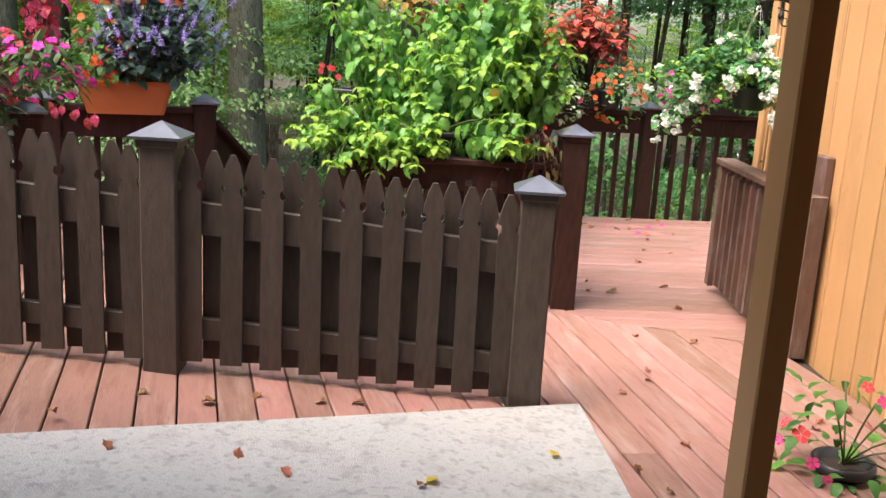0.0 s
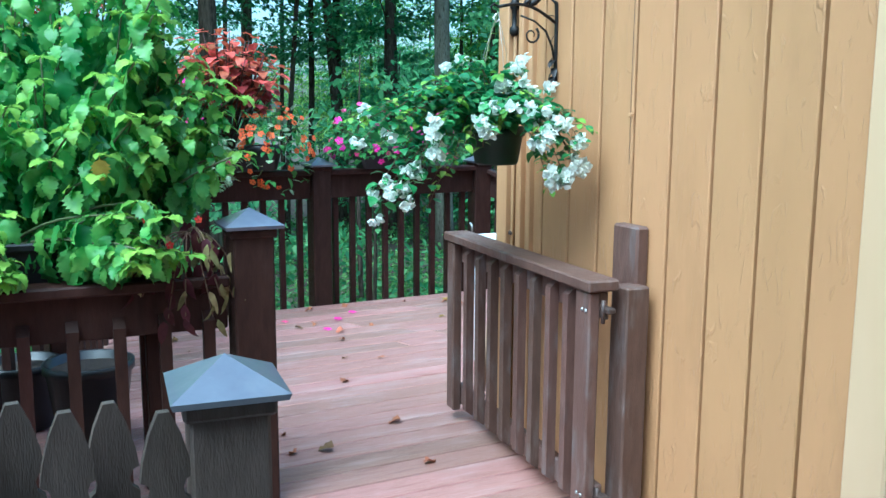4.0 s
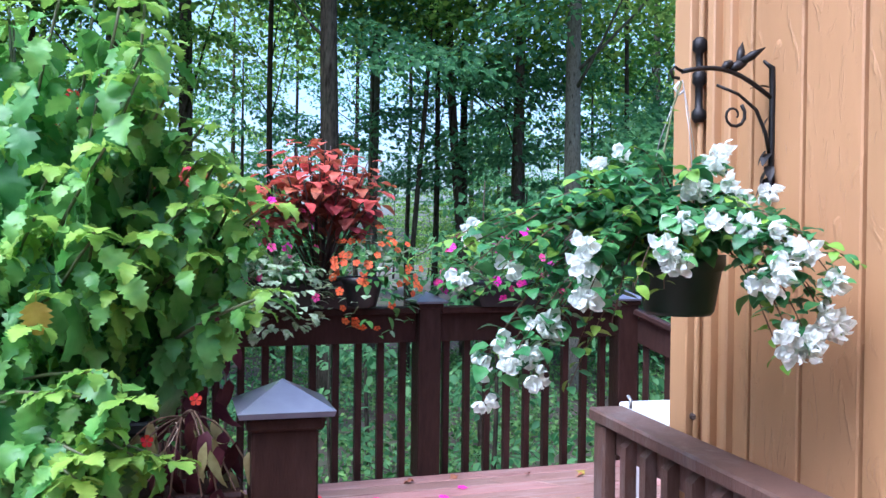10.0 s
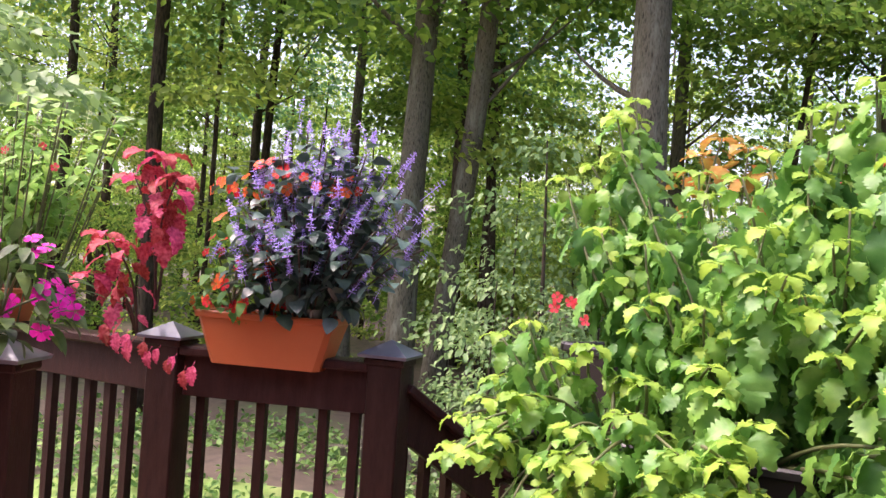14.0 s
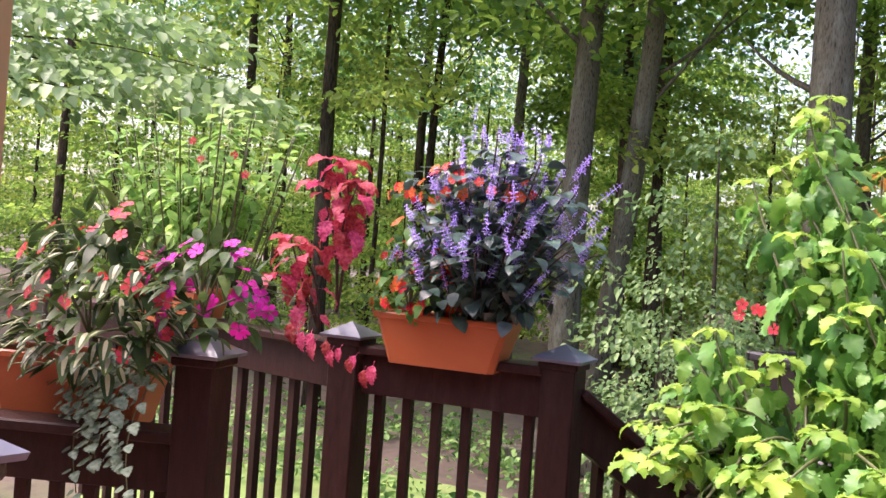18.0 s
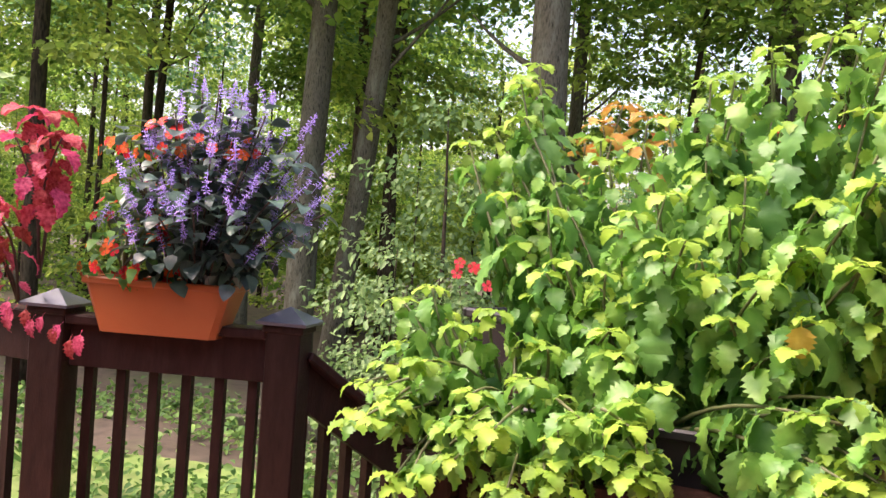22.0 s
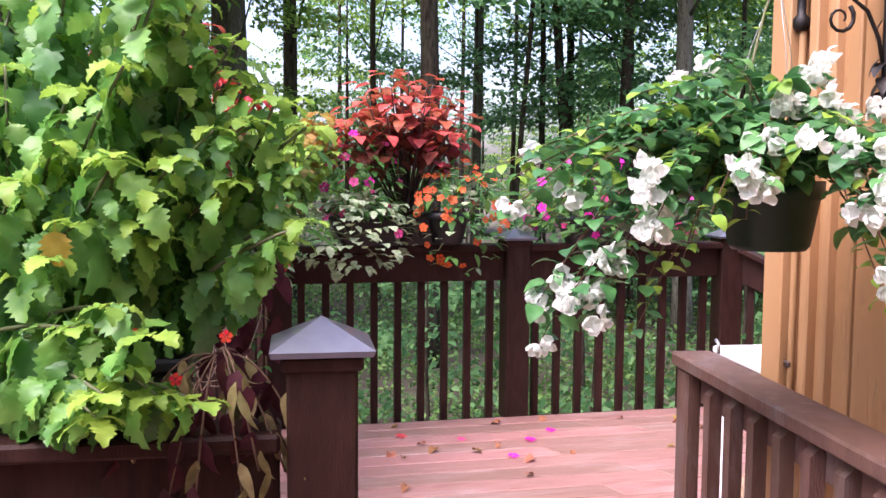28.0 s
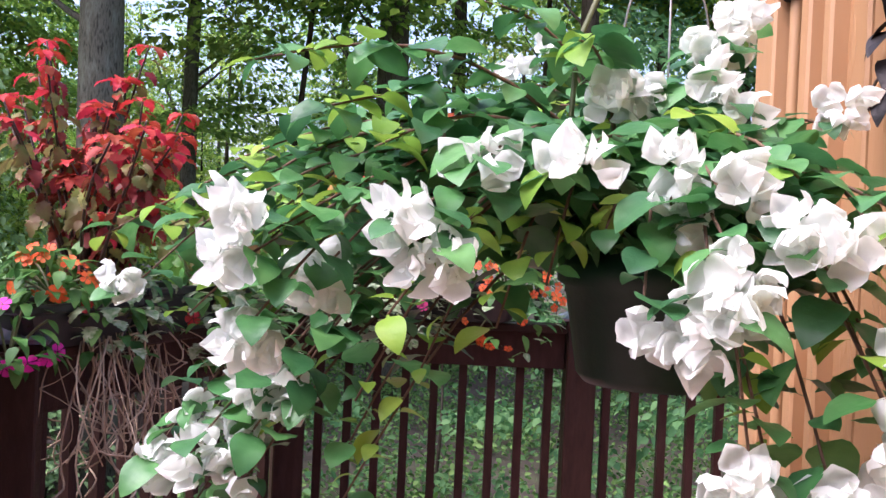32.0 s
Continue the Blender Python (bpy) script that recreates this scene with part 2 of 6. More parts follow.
CRIMSON = leafy("crimson coleus leaf", (0.26, 0.010, 0.028), (0.62, 0.10, 0.14), vary=0.4, scale=60)
SCARLET = leafy("scarlet coleus leaf", (0.36, 0.025, 0.02), (0.52, 0.07, 0.045), vary=0.35)
MUDDY = leafy("olive maroon coleus leaf", (0.21, 0.27, 0.07), (0.19, 0.10, 0.05), vary=0.35, scale=12)
SPIKELEAF = leafy("narrow green leaf", (0.17, 0.38, 0.07), (0.32, 0.53, 0.15), vary=0.35, trans=0.4)
PALESPIKE = leafy("pale flower spike", (0.35, 0.42, 0.2), (0.45, 0.5, 0.28), vary=0.2)
WILTED = leafy("wilted cream leaf", (0.4, 0.36, 0.16), (0.2, 0.16, 0.06), vary=0.4)
MAROON = leafy("maroon hanging leaf", (0.05, 0.012, 0.018), (0.09, 0.025, 0.03), vary=0.3)
DEADLEAF = leafy("dry fallen leaf", (0.3, 0.13, 0.05), (0.2, 0.08, 0.04), vary=0.5, trans=0.1)
AMBER = leafy("amber coleus leaf", (0.46, 0.17, 0.04), (0.36, 0.34, 0.07), vary=0.35, scale=25)
WOODLEAF = leafy("forest leaf", (0.14, 0.28, 0.045), (0.24, 0.40, 0.075), vary=0.5, trans=0.68, scale=0.35)
WOODLEAF2 = leafy("sunlit forest leaf", (0.18, 0.30, 0.045), (0.29, 0.40, 0.08), vary=0.45, trans=0.68, scale=0.35)
WOODLEAF3 = leafy("blue green forest leaf", (0.09, 0.23, 0.09), (0.16, 0.34, 0.13), vary=0.45, trans=0.65, scale=0.35)
UNDERLEAF = leafy("pale understory leaf", (0.13, 0.25, 0.085), (0.23, 0.36, 0.14), vary=0.35, trans=0.35, scale=0.6, spec=0.4)
IVY = leafy("ground ivy leaf", (0.08, 0.19, 0.045), (0.17, 0.32, 0.09), vary=0.5, trans=0.35, scale=0.8)
HOSTA = leafy("broad garden leaf", (0.16, 0.34, 0.05), (0.26, 0.46, 0.08), vary=0.25)
GROUND = material("woodland floor", [(0.045, 0.036, 0.026), (0.10, 0.075, 0.055), (0.07, 0.055, 0.04)], scale=3, rough=1, bump=1, fine=14,
                  stain=(0.09, 0.14, 0.04), stain_scale=0.35, stain_amount=0.9)
LAWN = material("lawn", [(0.13, 0.22, 0.05), (0.2, 0.3, 0.08)], scale=6, rough=1, bump=1, fine=50, stain=(0.2, 0.17, 0.09), stain_scale=1.2, stain_amount=0.5)


# ---- builders ----
def box(bm, c, s, rz=0.0, bevel=0.0, rx=0.0, ry=0.0):
    m = pose(*c, rx, ry, rz) @ Matrix.Diagonal((s[0], s[1], s[2], 1))
    r = bmesh.ops.create_cube(bm, size=1, matrix=m)
    if bevel:
        es = list({e for v in r["verts"] for e in v.link_edges})
        bmesh.ops.bevel(bm, geom=es, offset=bevel, segments=1, affect='EDGES')


def tube(bm, pts, radii, sides=6):
    pts = [Vector(p) for p in pts]
    rings = []
    for i, p in enumerate(pts):
        d = (pts[min(i + 1, len(pts) - 1)] - pts[max(i - 1, 0)]).normalized()
        a = d.orthogonal().normalized() if abs(d.z) < 0.9 else d.cross(Vector((0, 1, 0))).normalized()
        if i and rings:
            a = (prev - d * prev.dot(d)).normalized()
        prev = a
        c = d.cross(a)
        r = radii[i] if isinstance(radii, (list, tuple)) else radii
        rings.append([bm.verts.new(p + (a * math.cos(k * 2 * math.pi / sides) + c * math.sin(k * 2 * math.pi / sides)) * r) for k in range(sides)])
    for u, v in zip(rings, rings[1:]):
        for k in range(sides):
            f = bm.faces.new((u[k], u[(k + 1) % sides], v[(k + 1) % sides], v[k]))
            f.smooth = True
    for ring in (rings[0][::-1], rings[-1]):
        bm.faces.new(ring)


def lathe(bm, profile, sides=24, c=(0, 0, 0)):
    rings = []
    for r, z in profile:
        rings.append([bm.verts.new((c[0] + r * math.cos(k * 2 * math.pi / sides), c[1] + r * math.sin(k * 2 * math.pi / sides), c[2] + z)) for k in range(sides)])
    for u, v in zip(rings, rings[1:]):
        for k in range(sides):
            bm.faces.new((u[k], u[(k + 1) % sides], v[(k + 1) % sides], v[k])).smooth = True
    bm.faces.new(rings[0][::-1])
    bm.faces.new(rings[-1])


def mesh_of(name, bm, mat):
    me = bpy.data.meshes.new(name)
    bmesh.ops.recalc_face_normals(bm, faces=bm.faces)
    bm.to_mesh(me)
    bm.free()
    me.materials.append(mat)
    return me


def part(name, bm, mat, parent, label=""):
    ob = new(name, mesh_of(name, bm, mat) if isinstance(bm, bmesh.types.BMesh) else bm)
    ob.parent = parent
    if label:
        ob["label"] = label
    return ob


def thing(name, at, label, category, group="", kind="", rz=0.0):
    ob = new(name)
    ob.empty_display_size = 0.05
    ob.matrix_world = pose(*at, 0, 0, rz)
    return tagged(ob, label, category, group, kind)


def solo(name, bm, mat, label, category, group="", kind="", at=(0, 0, 0), rz=0.0):
    ob = new(name, mesh_of(name, bm, mat))
    ob.matrix_world = pose(*at, 0, 0, rz)
    return tagged(ob, label, category, group, kind)


def leaf_mesh(name, mat, length, width, teeth=0, fold=0.25, droop=0.5, segs=7, wave=0.0, seed=0, petiole=0.0, cols=3, broad=0.62):
    """A leaf along +y, face up, on a short stalk: folded along its midrib, bent down towards the tip, toothed if asked."""
    rnd = random.Random(seed)
    xs = (-1, 0, 1) if cols == 3 else (-1, -0.55, 0, 0.55, 1)
    v, f = [], []
    y = z = 0.0
    rows = [(-1.0, 0.0)] if petiole else []
    rows += [(i / segs, 1.0 / segs) for i in range(segs + 1)]
    for j, (u, du) in enumerate(rows):
        if u < 0:
            w, a = 0.0016, -0.2
        else:
            w = width / 2 * max(0.0, math.sin(math.pi * u ** broad)) ** 0.68 * (1 - 0.15 * u ** 3)
            a = droop * u ** 1.3
            if j and rows[j - 1][0] < 0:
                y += petiole * length * 0.98
                z += petiole * length * 0.2
            elif u > 0:
                y += length * du * math.cos(a)
                z -= length * du * math.sin(a)
            if u in (0.0, 1.0):
                w = 0.0014 if u == 0 else 0.0006
        odd = teeth and 0 < u < 1 and int(round(u * segs)) % 2
        if teeth and 0 < u < 1:
            w *= 1.17 if odd else 0.80
        lead = length * 0.035 if odd else 0.0
        k = wave * width * rnd.uniform(-1, 1) if u > 0 else 0.0
        for x in xs:
            b = abs(x)
            v.append((x * w, y + lead * (b > 0.9), z + fold * w * (b - 0.45 * b * b) + k * x * b + (wave * width * 0.5 * math.sin(9 * u + seed) * b * b if u > 0 else 0)))
    n = len(xs)
    for i in range(len(rows) - 1):
        for q in range(n - 1):
            a, b = n * i + q, n * i + n + q
            f.append((a, a + 1, b + 1, b))
    me = bpy.data.meshes.new(name)
    me.from_pydata(v, [], f)
    me.polygons.foreach_set("use_smooth", [True] * len(f))
    me.materials.append(mat)
    return me


def petals(name, mat, r, n=5, cup=0.25, wide=0.95):
    bm = bmesh.new()
    for k in range(n):
        a = 2 * math.pi * k / n
        m = Matrix.Rotation(a, 3, 'Z')
        pts = [(0, 0.05 * r, 0), (-0.34 * r * wide, 0.5 * r, cup * r * 0.5), (-0.42 * r * wide, 0.82 * r, cup * r * 0.55), (0, 1.0 * r, cup * r * 0.25), (0.42 * r * wide, 0.82 * r, cup * r * 0.55), (0.34 * r * wide, 0.5 * r, cup * r * 0.5)]
        vs = [bm.verts.new(m @ Vector((x, y, z + 0.02 * r * (k % 2)))) for x, y, z in pts]
        mid = bm.verts.new(m @ Vector((0, 0.6 * r, cup * r * 0.2)))
        for i in range(6):
            bm.faces.new((vs[i], vs[(i + 1) % 6], mid)).smooth = True
    me = bpy.data.meshes.new(name)
    bm.to_mesh(me)
    bm.free()
    me.materials.append(mat)
    return me


def aim(p, d, up=(0, 0, 1), s=1.0, spin=0.0):
    """Placement with +y along d and +z as near to up as can be."""
    y = Vector(d).normalized()
    z = Vector(up)
    x = y.cross(z)
    if x.length < 1e-3:
        x = y.orthogonal()
    x.normalize()
    z = x.cross(y)
    m = Matrix((x, y, z)).transposed().to_4x4()
    return Matrix.Translation(p) @ m @ Matrix.Rotation(spin, 4, 'Y') @ Matrix.Scale(s, 4)


def facing(p, d, s=1.0, spin=0.0):
    """Placement with +z along d."""
    q = Vector(d).to_track_quat('Z', 'Y').to_matrix().to_4x4()
    return Matrix.Translation(p) @ q @ Matrix.Rotation(spin, 4, 'Z') @ Matrix.Scale(s, 4)


def joined(name, items, mat, parent=None):
    """One mesh out of many placed copies: items are (matrix, mesh)."""
    vs, fs, off = [], [], 0
    cache = {}
    for m, me in items:
        if me.name not in cache:
            co = np.empty(len(me.vertices) * 3, dtype=np.float64)
            me.vertices.foreach_get("co", co)
            cache[me.name] = (co.reshape(-1, 3), [tuple(p.vertices) for p in me.polygons])
        co, polys = cache[me.name]
        a = np.array(m)
        vs.append(co @ a[:3, :3].T + a[:3, 3])
        fs += [tuple(i + off for i in p) for p in polys]
        off += len(co)
    me = bpy.data.meshes.new(name)
    me.from_pydata(np.concatenate(vs).tolist(), [], fs)
    me.polygons.foreach_set("use_smooth", [True] * len(fs))
    me.materials.append(mat)
    ob = new(name, me)
    ob.parent = parent
    return ob


def pieces(name, items, parent, label="", most=300):
    """Up to most placed copies as objects of their own under parent; the rest joined into one part for each material."""
    for m, me in items[:most]:
        ob = new(name, me)
        ob.parent = parent
        ob.matrix_local = m
        if label:
            ob["label"] = label
    rest = items[most:]
    for mat in {me.materials[0] for _, me in rest}:
        tagged(joined(name + "_mass", [i for i in rest if i[1].materials[0] == mat], mat, parent), kind="stuff")


def curve(a, b, bend, n=7):
    """Points from a to b along an arc pushed by bend."""
    a, b, bend = Vector(a), Vector(b), Vector(bend)
    return [a.lerp(b, i / n) + bend * math.sin(math.pi * i / n) for i in range(n + 1)]


# ---- ground ----
def ground_height(x, y):
    d = math.hypot(x - 1, y - 4)
    return -1.55 - 0.25 * min(1, max(0, x) / 6) + 0.012 * max(0, d - 9) + 0.10 * math.sin(x * 0.7) * math.cos(y * 0.5) * min(1, d / 8)


bm = bmesh.new()
NG = 90
grid = []
for i in range(NG + 1):
    row = []
    for j in range(NG + 1):
        u, v = 2 * i / NG - 1, 2 * j / NG - 1
        x, y = 1 + 250 * u * abs(u) ** 1.5, 4 + 250 * v * abs(v) ** 1.5
        row.append(bm.verts.new((x, y, ground_height(x, y))))
    grid.append(row)
for i in range(NG):
    for j in range(NG):
        bm.faces.new((grid[i][j], grid[i + 1][j], grid[i + 1][j + 1], grid[i][j + 1])).smooth = True
solo("ground", bm, GROUND, "brown woodland floor of leaf litter with green patches", "ground", kind="structure")
bm = bmesh.new()
ring = [bm.verts.new((-5.2 + (3.1 + 0.5 * math.sin(3 * a)) * math.cos(a), 7.8 + (4.2 + 0.6 * math.sin(2 * a + 1)) * math.sin(a), 0)) for a in [k * math.pi / 16 for k in range(32)]]
mid = bm.verts.new((-5.2, 7.8, 0))
for k in range(32):
    bm.faces.new((ring[k], ring[(k + 1) % 32], mid))
bmesh.ops.subdivide_edges(bm, edges=bm.edges[:], cuts=3, use_grid_fill=True)
for v in bm.verts:
    v.co.z = ground_height(v.co.x, v.co.y) + 0.03
solo("lawn", bm, LAWN, "patchy mown green lawn below the deck", "lawn", kind="structure")

# ---- concrete patio ----
bm = bmesh.new()
outline = [(1.10, 3.39), (-4.6, 0.92), (-4.6, -4.0), (1.55, -4.0), (1.15, 2.57)]
top = [bm.verts.new((x, y, 0.012 + max(0, 0.083 * (0.85 - x)))) for x, y in outline]
low = [bm.verts.new((x, y, -0.25)) for x, y in outline]
bm.faces.new(top)
bmesh.ops.triangulate(bm, faces=bm.faces[:])
bm.faces.new(low[::-1])
for k in range(len(outline)):
    bm.faces.new((low[k], low[(k + 1) % 5], top[(k + 1) % 5], top[k]))
solo("patio", bm, CONCRETE, "pale grey rough concrete patio slab flush with the deck", "patio", kind="structure")

# ---- house wall ----
WX, Y0, Y1, PITCH = 2.42, 3.38, 5.22, 0.1965
wall = thing("wall_east", (WX, 4.3, 0), "house wall of tan painted grooved wooden siding", "wall", kind="structure")
bm = bmesh.new()
box(bm, (0.096, 0, 1.5), (0.15, Y1 - Y0, 3.9))
part("backing", bm, SIDING, wall)
k0 = 4.332 - 4.3
edges = [Y0 - 4.3] + [k0 + PITCH * k for k in range(-4, 5)] + [Y1 - 4.3]
for a, b in zip(edges, edges[1:]):
    if b - a < 0.03:
        continue
    bm = bmesh.new()
    gap = 0.0065
    box(bm, (0.006, (a + b) / 2, 1.5), (0.03, b - a - 2 * gap, 3.9), bevel=0.004)
    part("siding_board", bm, SIDING, wall)
# boards at the far corner
for name, y, w, x, d in (("corner_board", 5.185, 0.085, 2.395, 0.06), ("batten", 5.075, 0.035, 2.40, 0.03), ("batten", 5.0, 0.028, 2.402, 0.028)):
    bm = bmesh.new()
    box(bm, (0, 0, 1.5), (d, w, 3.9), bevel=0.004)
    part(name, bm, TRIM, wall).matrix_local = pose(x - WX, y - 4.3, 0)
bm = bmesh.new()
tube(bm, [(-0.03, 5.125 - 4.3, z) for z in (-0.1, 1.0, 2.0, 3.4)], 0.009, 8)
part("conduit", bm, TRIM, wall, "thin painted pipe on the corner")
bm = bmesh.new()
lathe(bm, [(0.012, 0), (0.02, 0.01), (0.02, 0.03), (0.011, 0.04), (0.011, 0.1), (0.019, 0.11), (0.019, 0.135), (0.010, 0.145), (0.010, 0.19), (0.02, 0.2), (0.02, 0.225), (0.01, 0.235)], 12, (-0.036, 5.125 - 4.3, 1.70))
part("pipe_fitting", bm, IRON, wall, "dark turned metal fitting on the pipe")
bm = bmesh.new()
box(bm, (-0.033, 5.13 - 4.3, 0.885), (0.02, 0.024, 0.018), bevel=0.004)
part("pipe_clip", bm, DARKSTEEL, wall)
bm = bmesh.new()
box(bm, (-0.036, 5.155 - 4.3, 1.82), (0.012, 0.03, 0.05), bevel=0.005)
part("valve_tag", bm, RED, wall, "small red tag on the pipe fitting")
# second wall round the corner and the near return
bm = bmesh.new()
box(bm, (2.52 + 2.5, 5.14, 1.5), (5.0, 0.16, 3.9))
solo("wall_north", bm, SIDING, "tan house wall round the corner", "wall", kind="structure")
bm = bmesh.new()
box(bm, (0, 0, 1.5), (0.07, 0.125, 3.9), bevel=0.006)
solo("trim_1", bm, PALETRIM, "pale tan corner trim board", "trim", kind="structure", at=(2.425, 3.317, 0))
door = thing("door_1", (2.47, 2.8, 0), "glazed house door with a grey blue painted reflection in a tan frame", "door", kind="structure")
for name, c, s, mt in (("pane", (0.03, 0, 1.1), (0.02, 0.76, 1.9), GLASS), ("stile", (0, 0.43, 1.05), (0.05, 0.10, 2.1), WHITE), ("stile", (0, -0.43, 1.05), (0.05, 0.10, 2.1), WHITE),
                       ("top_rail", (0, 0, 2.1), (0.05, 0.76, 0.12), WHITE), ("bottom_rail", (0, 0, 0.1), (0.05, 0.76, 0.2), WHITE)):
    bm = bmesh.new()
    box(bm, c, s, bevel=0.004)
    part(name, bm, mt, door)
bm = bmesh.new()
box(bm, (2.56, -0.8, 1.5), (0.16, 6.1, 3.9))
solo("wall_porch", bm, SIDING, "tan house wall beside the patio", "wall", kind="structure")


# ---- posts and rails ----
def post(name, x, y, top, label, mat, rz=0.0, w=0.138, cap=True, low=-0.02, group="capped deck posts"):
    """Square post with a low pyramid cap whose apex is at height top."""
    t = thing(name, (x, y, 0), label, "post", group, rz=rz)
    body = top - 0.075 if cap else top
    bm = bmesh.new()
    box(bm, (0, 0, (body + low) / 2), (w, w, body - low), bevel=0.006)
    part("shaft", bm, mat, t)
    if cap:
        bm = bmesh.new()
        h = w / 2 + 0.028
        rings = [[(-h, -h, 0), (h, -h, 0), (h, h, 0), (-h, h, 0)], [(-h - .004, -h - .004, 0.012), (h + .004, -h - .004, 0.012), (h + .004, h + .004, 0.012), (-h - .004, h + .004, 0.012)]]
        vs = [[bm.verts.new((a, b, c + body + 0.008)) for a, b, c in r] for r in rings]
        apex = bm.verts.new((0, 0, top))
        bm.faces.new(vs[0][::-1])
        for k in range(4):
            bm.faces.new((vs[0][k], vs[0][(k + 1) % 4], vs[1][(k + 1) % 4], vs[1][k]))
            bm.faces.new((vs[1][k], vs[1][(k + 1) % 4], apex))
        cp = part("cap", bm, CAP, t, "glossy grey pyramid cap")
        bm = bmesh.new()
        box(bm, (0, 0, body - 0.008), (w + 0.022, w + 0.022, 0.03), bevel=0.006)
        part("moulding", bm, mat, cp)
    return t


def railing(name, a, b, label, mat=BROWN, top=0.975, drop=0.0, apron=0.165, pitch=0.136, side=-1, low=-0.16, bal_top=None, inset=0.07, sub=0.03):
    """Cap rail, apron board and balusters from post to post; side tells which face the balusters are on."""
    a, b = Vector((*a, 0)), Vector((*b, 0))
    d = b - a
    ln = d.length - 2 * inset
    rz = math.degrees(math.atan2(d.y, d.x))
    t = thing(name, (a + d.normalized() * inset)[:], label, "railing", "deck railings", rz=rz)
    slope = -drop / ln
    ang = math.degrees(math.atan(-slope))
    bm = bmesh.new()
    box(bm, (ln / 2, 0, top - 0.019 - drop / 2), (ln / math.cos(radians(ang)), 0.14, 0.038), bevel=0.007, ry=ang)
    part("cap_rail", bm, mat, t)
    bm = bmesh.new()
    box(bm, (ln / 2, 0, top - 0.04 - apron / 2 - drop / 2), (ln / math.cos(radians(ang)) - 0.004, 0.038, apron), bevel=0.004, ry=ang)
    part("apron_board", bm, mat, t)
    n = max(1, round(ln / pitch))
    bt = (top - 0.05) if bal_top is None else bal_top
    bm = bmesh.new()
    h = bt - low
    vs = [bm.verts.new(p) for p in ((-.019, -.019, 0), (.019, -.019, 0), (.019, .019, 0), (-.019, .019, 0), (-.019, -.019, h - .03), (.019, -.019, h - .03), (.019, .019, h), (-.019, .019, h))]
    for f in ((3, 2, 1, 0), (4, 5, 6, 7), (0, 1, 5, 4), (1, 2, 6, 5), (2, 3, 7, 6), (3, 0, 4, 7)):
        bm.faces.new([vs[k] for k in f])
    me = mesh_of("baluster", bm, mat)
    for k in range(n):
        x = (k + 0.5) * ln / n
        o = new("baluster", me)
        o.parent = t
        o.matrix_local = pose(x, side * 0.04, low - drop * x / ln, 0, 0, 180 if side > 0 else 0)
    return t


post("deck_post", 0.860, 3.40, 0.969, "grey brown square fence end post with a glossy pyramid cap", FENCE, rz=-4)
post("deck_post", -0.61, 3.30, 1.115, "grey brown square fence post with a glossy pyramid cap", FENCE, rz=0, low=0.10)
post("deck_post", 1.227, 4.885, 1.065, "dark brown square gate post with a glossy pyramid cap", BROWN)
P3, P7, P8, P10, P9 = (2.39, 7.985), (3.72, 8.08), (1.06, 7.90), (0.62, 6.33), (-0.07, 4.90)
P4, P5, PM, P11 = (-1.06, 5.75), (-1.67, 4.53), (-1.95, 5.47), (-1.55, 3.72)
LABEL = "dark brown square railing post with a pyramid cap"
for p, rz in ((P3, 4), (P7, 0), (P8, 20), (P10, 20), (P4, 12), (P5, 25), (PM, 15)):
    post("deck_post", *p, 1.065, LABEL, BROWN, rz=rz)
post("deck_post", *P9, 0.845, "dark brown square railing end post with a flat top", BROWN, cap=False)
RL = "dark brown wooden deck railing with square balusters"
railing("railing", P8, P3, RL, side=1)
railing("railing", P3, P7, RL, side=1)
railing("railing", P10, P8, RL, side=1)
railing("railing", P9, P10, RL, side=1)
railing("railing", (P9[0], 4.90), (1.215, 4.90), "low dark brown wooden railing in front of the pots", top=0.84, apron=0.15, side=-1, low=0.0, bal_top=0.72)
railing("railing", PM, P4, RL, side=1, pitch=0.125)
railing("railing", (-4.2, 5.44), PM, RL, side=1, pitch=0.125)
railing("railing", (-3.2, 3.50), P5, RL, top=0.75, side=1, pitch=0.125, low=-0.3)
SR = "dark brown stair railing running down to the garden"
railing("stair_railing", P4, (P4[0] + 0.55, P4[1] + 1.9), SR, top=0.90, drop=1.2, side=1, low=0.02, inset=0.06)
railing("stair_railing", P9, (P9[0] + 0.25, P9[1] + 2.2), SR, top=0.80, drop=1.4, side=1, low=0.02, inset=0.06)
railing("stair_railing", P7, (P7[0] + 1.2, P7[1] - 0.9), SR, top=0.95, drop=0.6, side=1, low=0.02)
post("deck_post", -0.42, 7.75, -0.25, "dark brown square stair post with a pyramid cap", BROWN, low=-1.7, rz=10)
# steps
stairs = thing("stairs", (-0.5, 5.2, 0), "brown wooden steps going down to the garden", "stairs", kind="structure", rz=-10)
for k in range(8):
    bm = bmesh.new()
    box(bm, (0, 0.28 * k + 0.14, -0.18 * (k + 1)), (1.0, 0.29, 0.04), bevel=0.006)
    part("tread", bm, DECK, stairs)

# ---- picket fence, pickets on both faces ----
PIC = [(-0.0475, 0.0), (0.0475, 0.0), (0.0475, 0.69), (0.034, 0.70), (0.030, 0.715), (0.036, 0.73), (0.0485, 0.735), (0.043, 0.77), (0.030, 0.815), (0.011, 0.855),
       (-0.011, 0.855), (-0.030, 0.815), (-0.043, 0.77), (-0.0485, 0.735), (-0.036, 0.73), (-0.030, 0.715), (-0.034, 0.70), (-0.0475, 0.69)]
bm = bmesh.new()
fr = [bm.verts.new((x, -0.009, z)) for x, z in PIC]
bk = [bm.verts.new((x, 0.009, z)) for x, z in PIC]
bm.faces.new(fr)
bm.faces.new(bk[::-1])
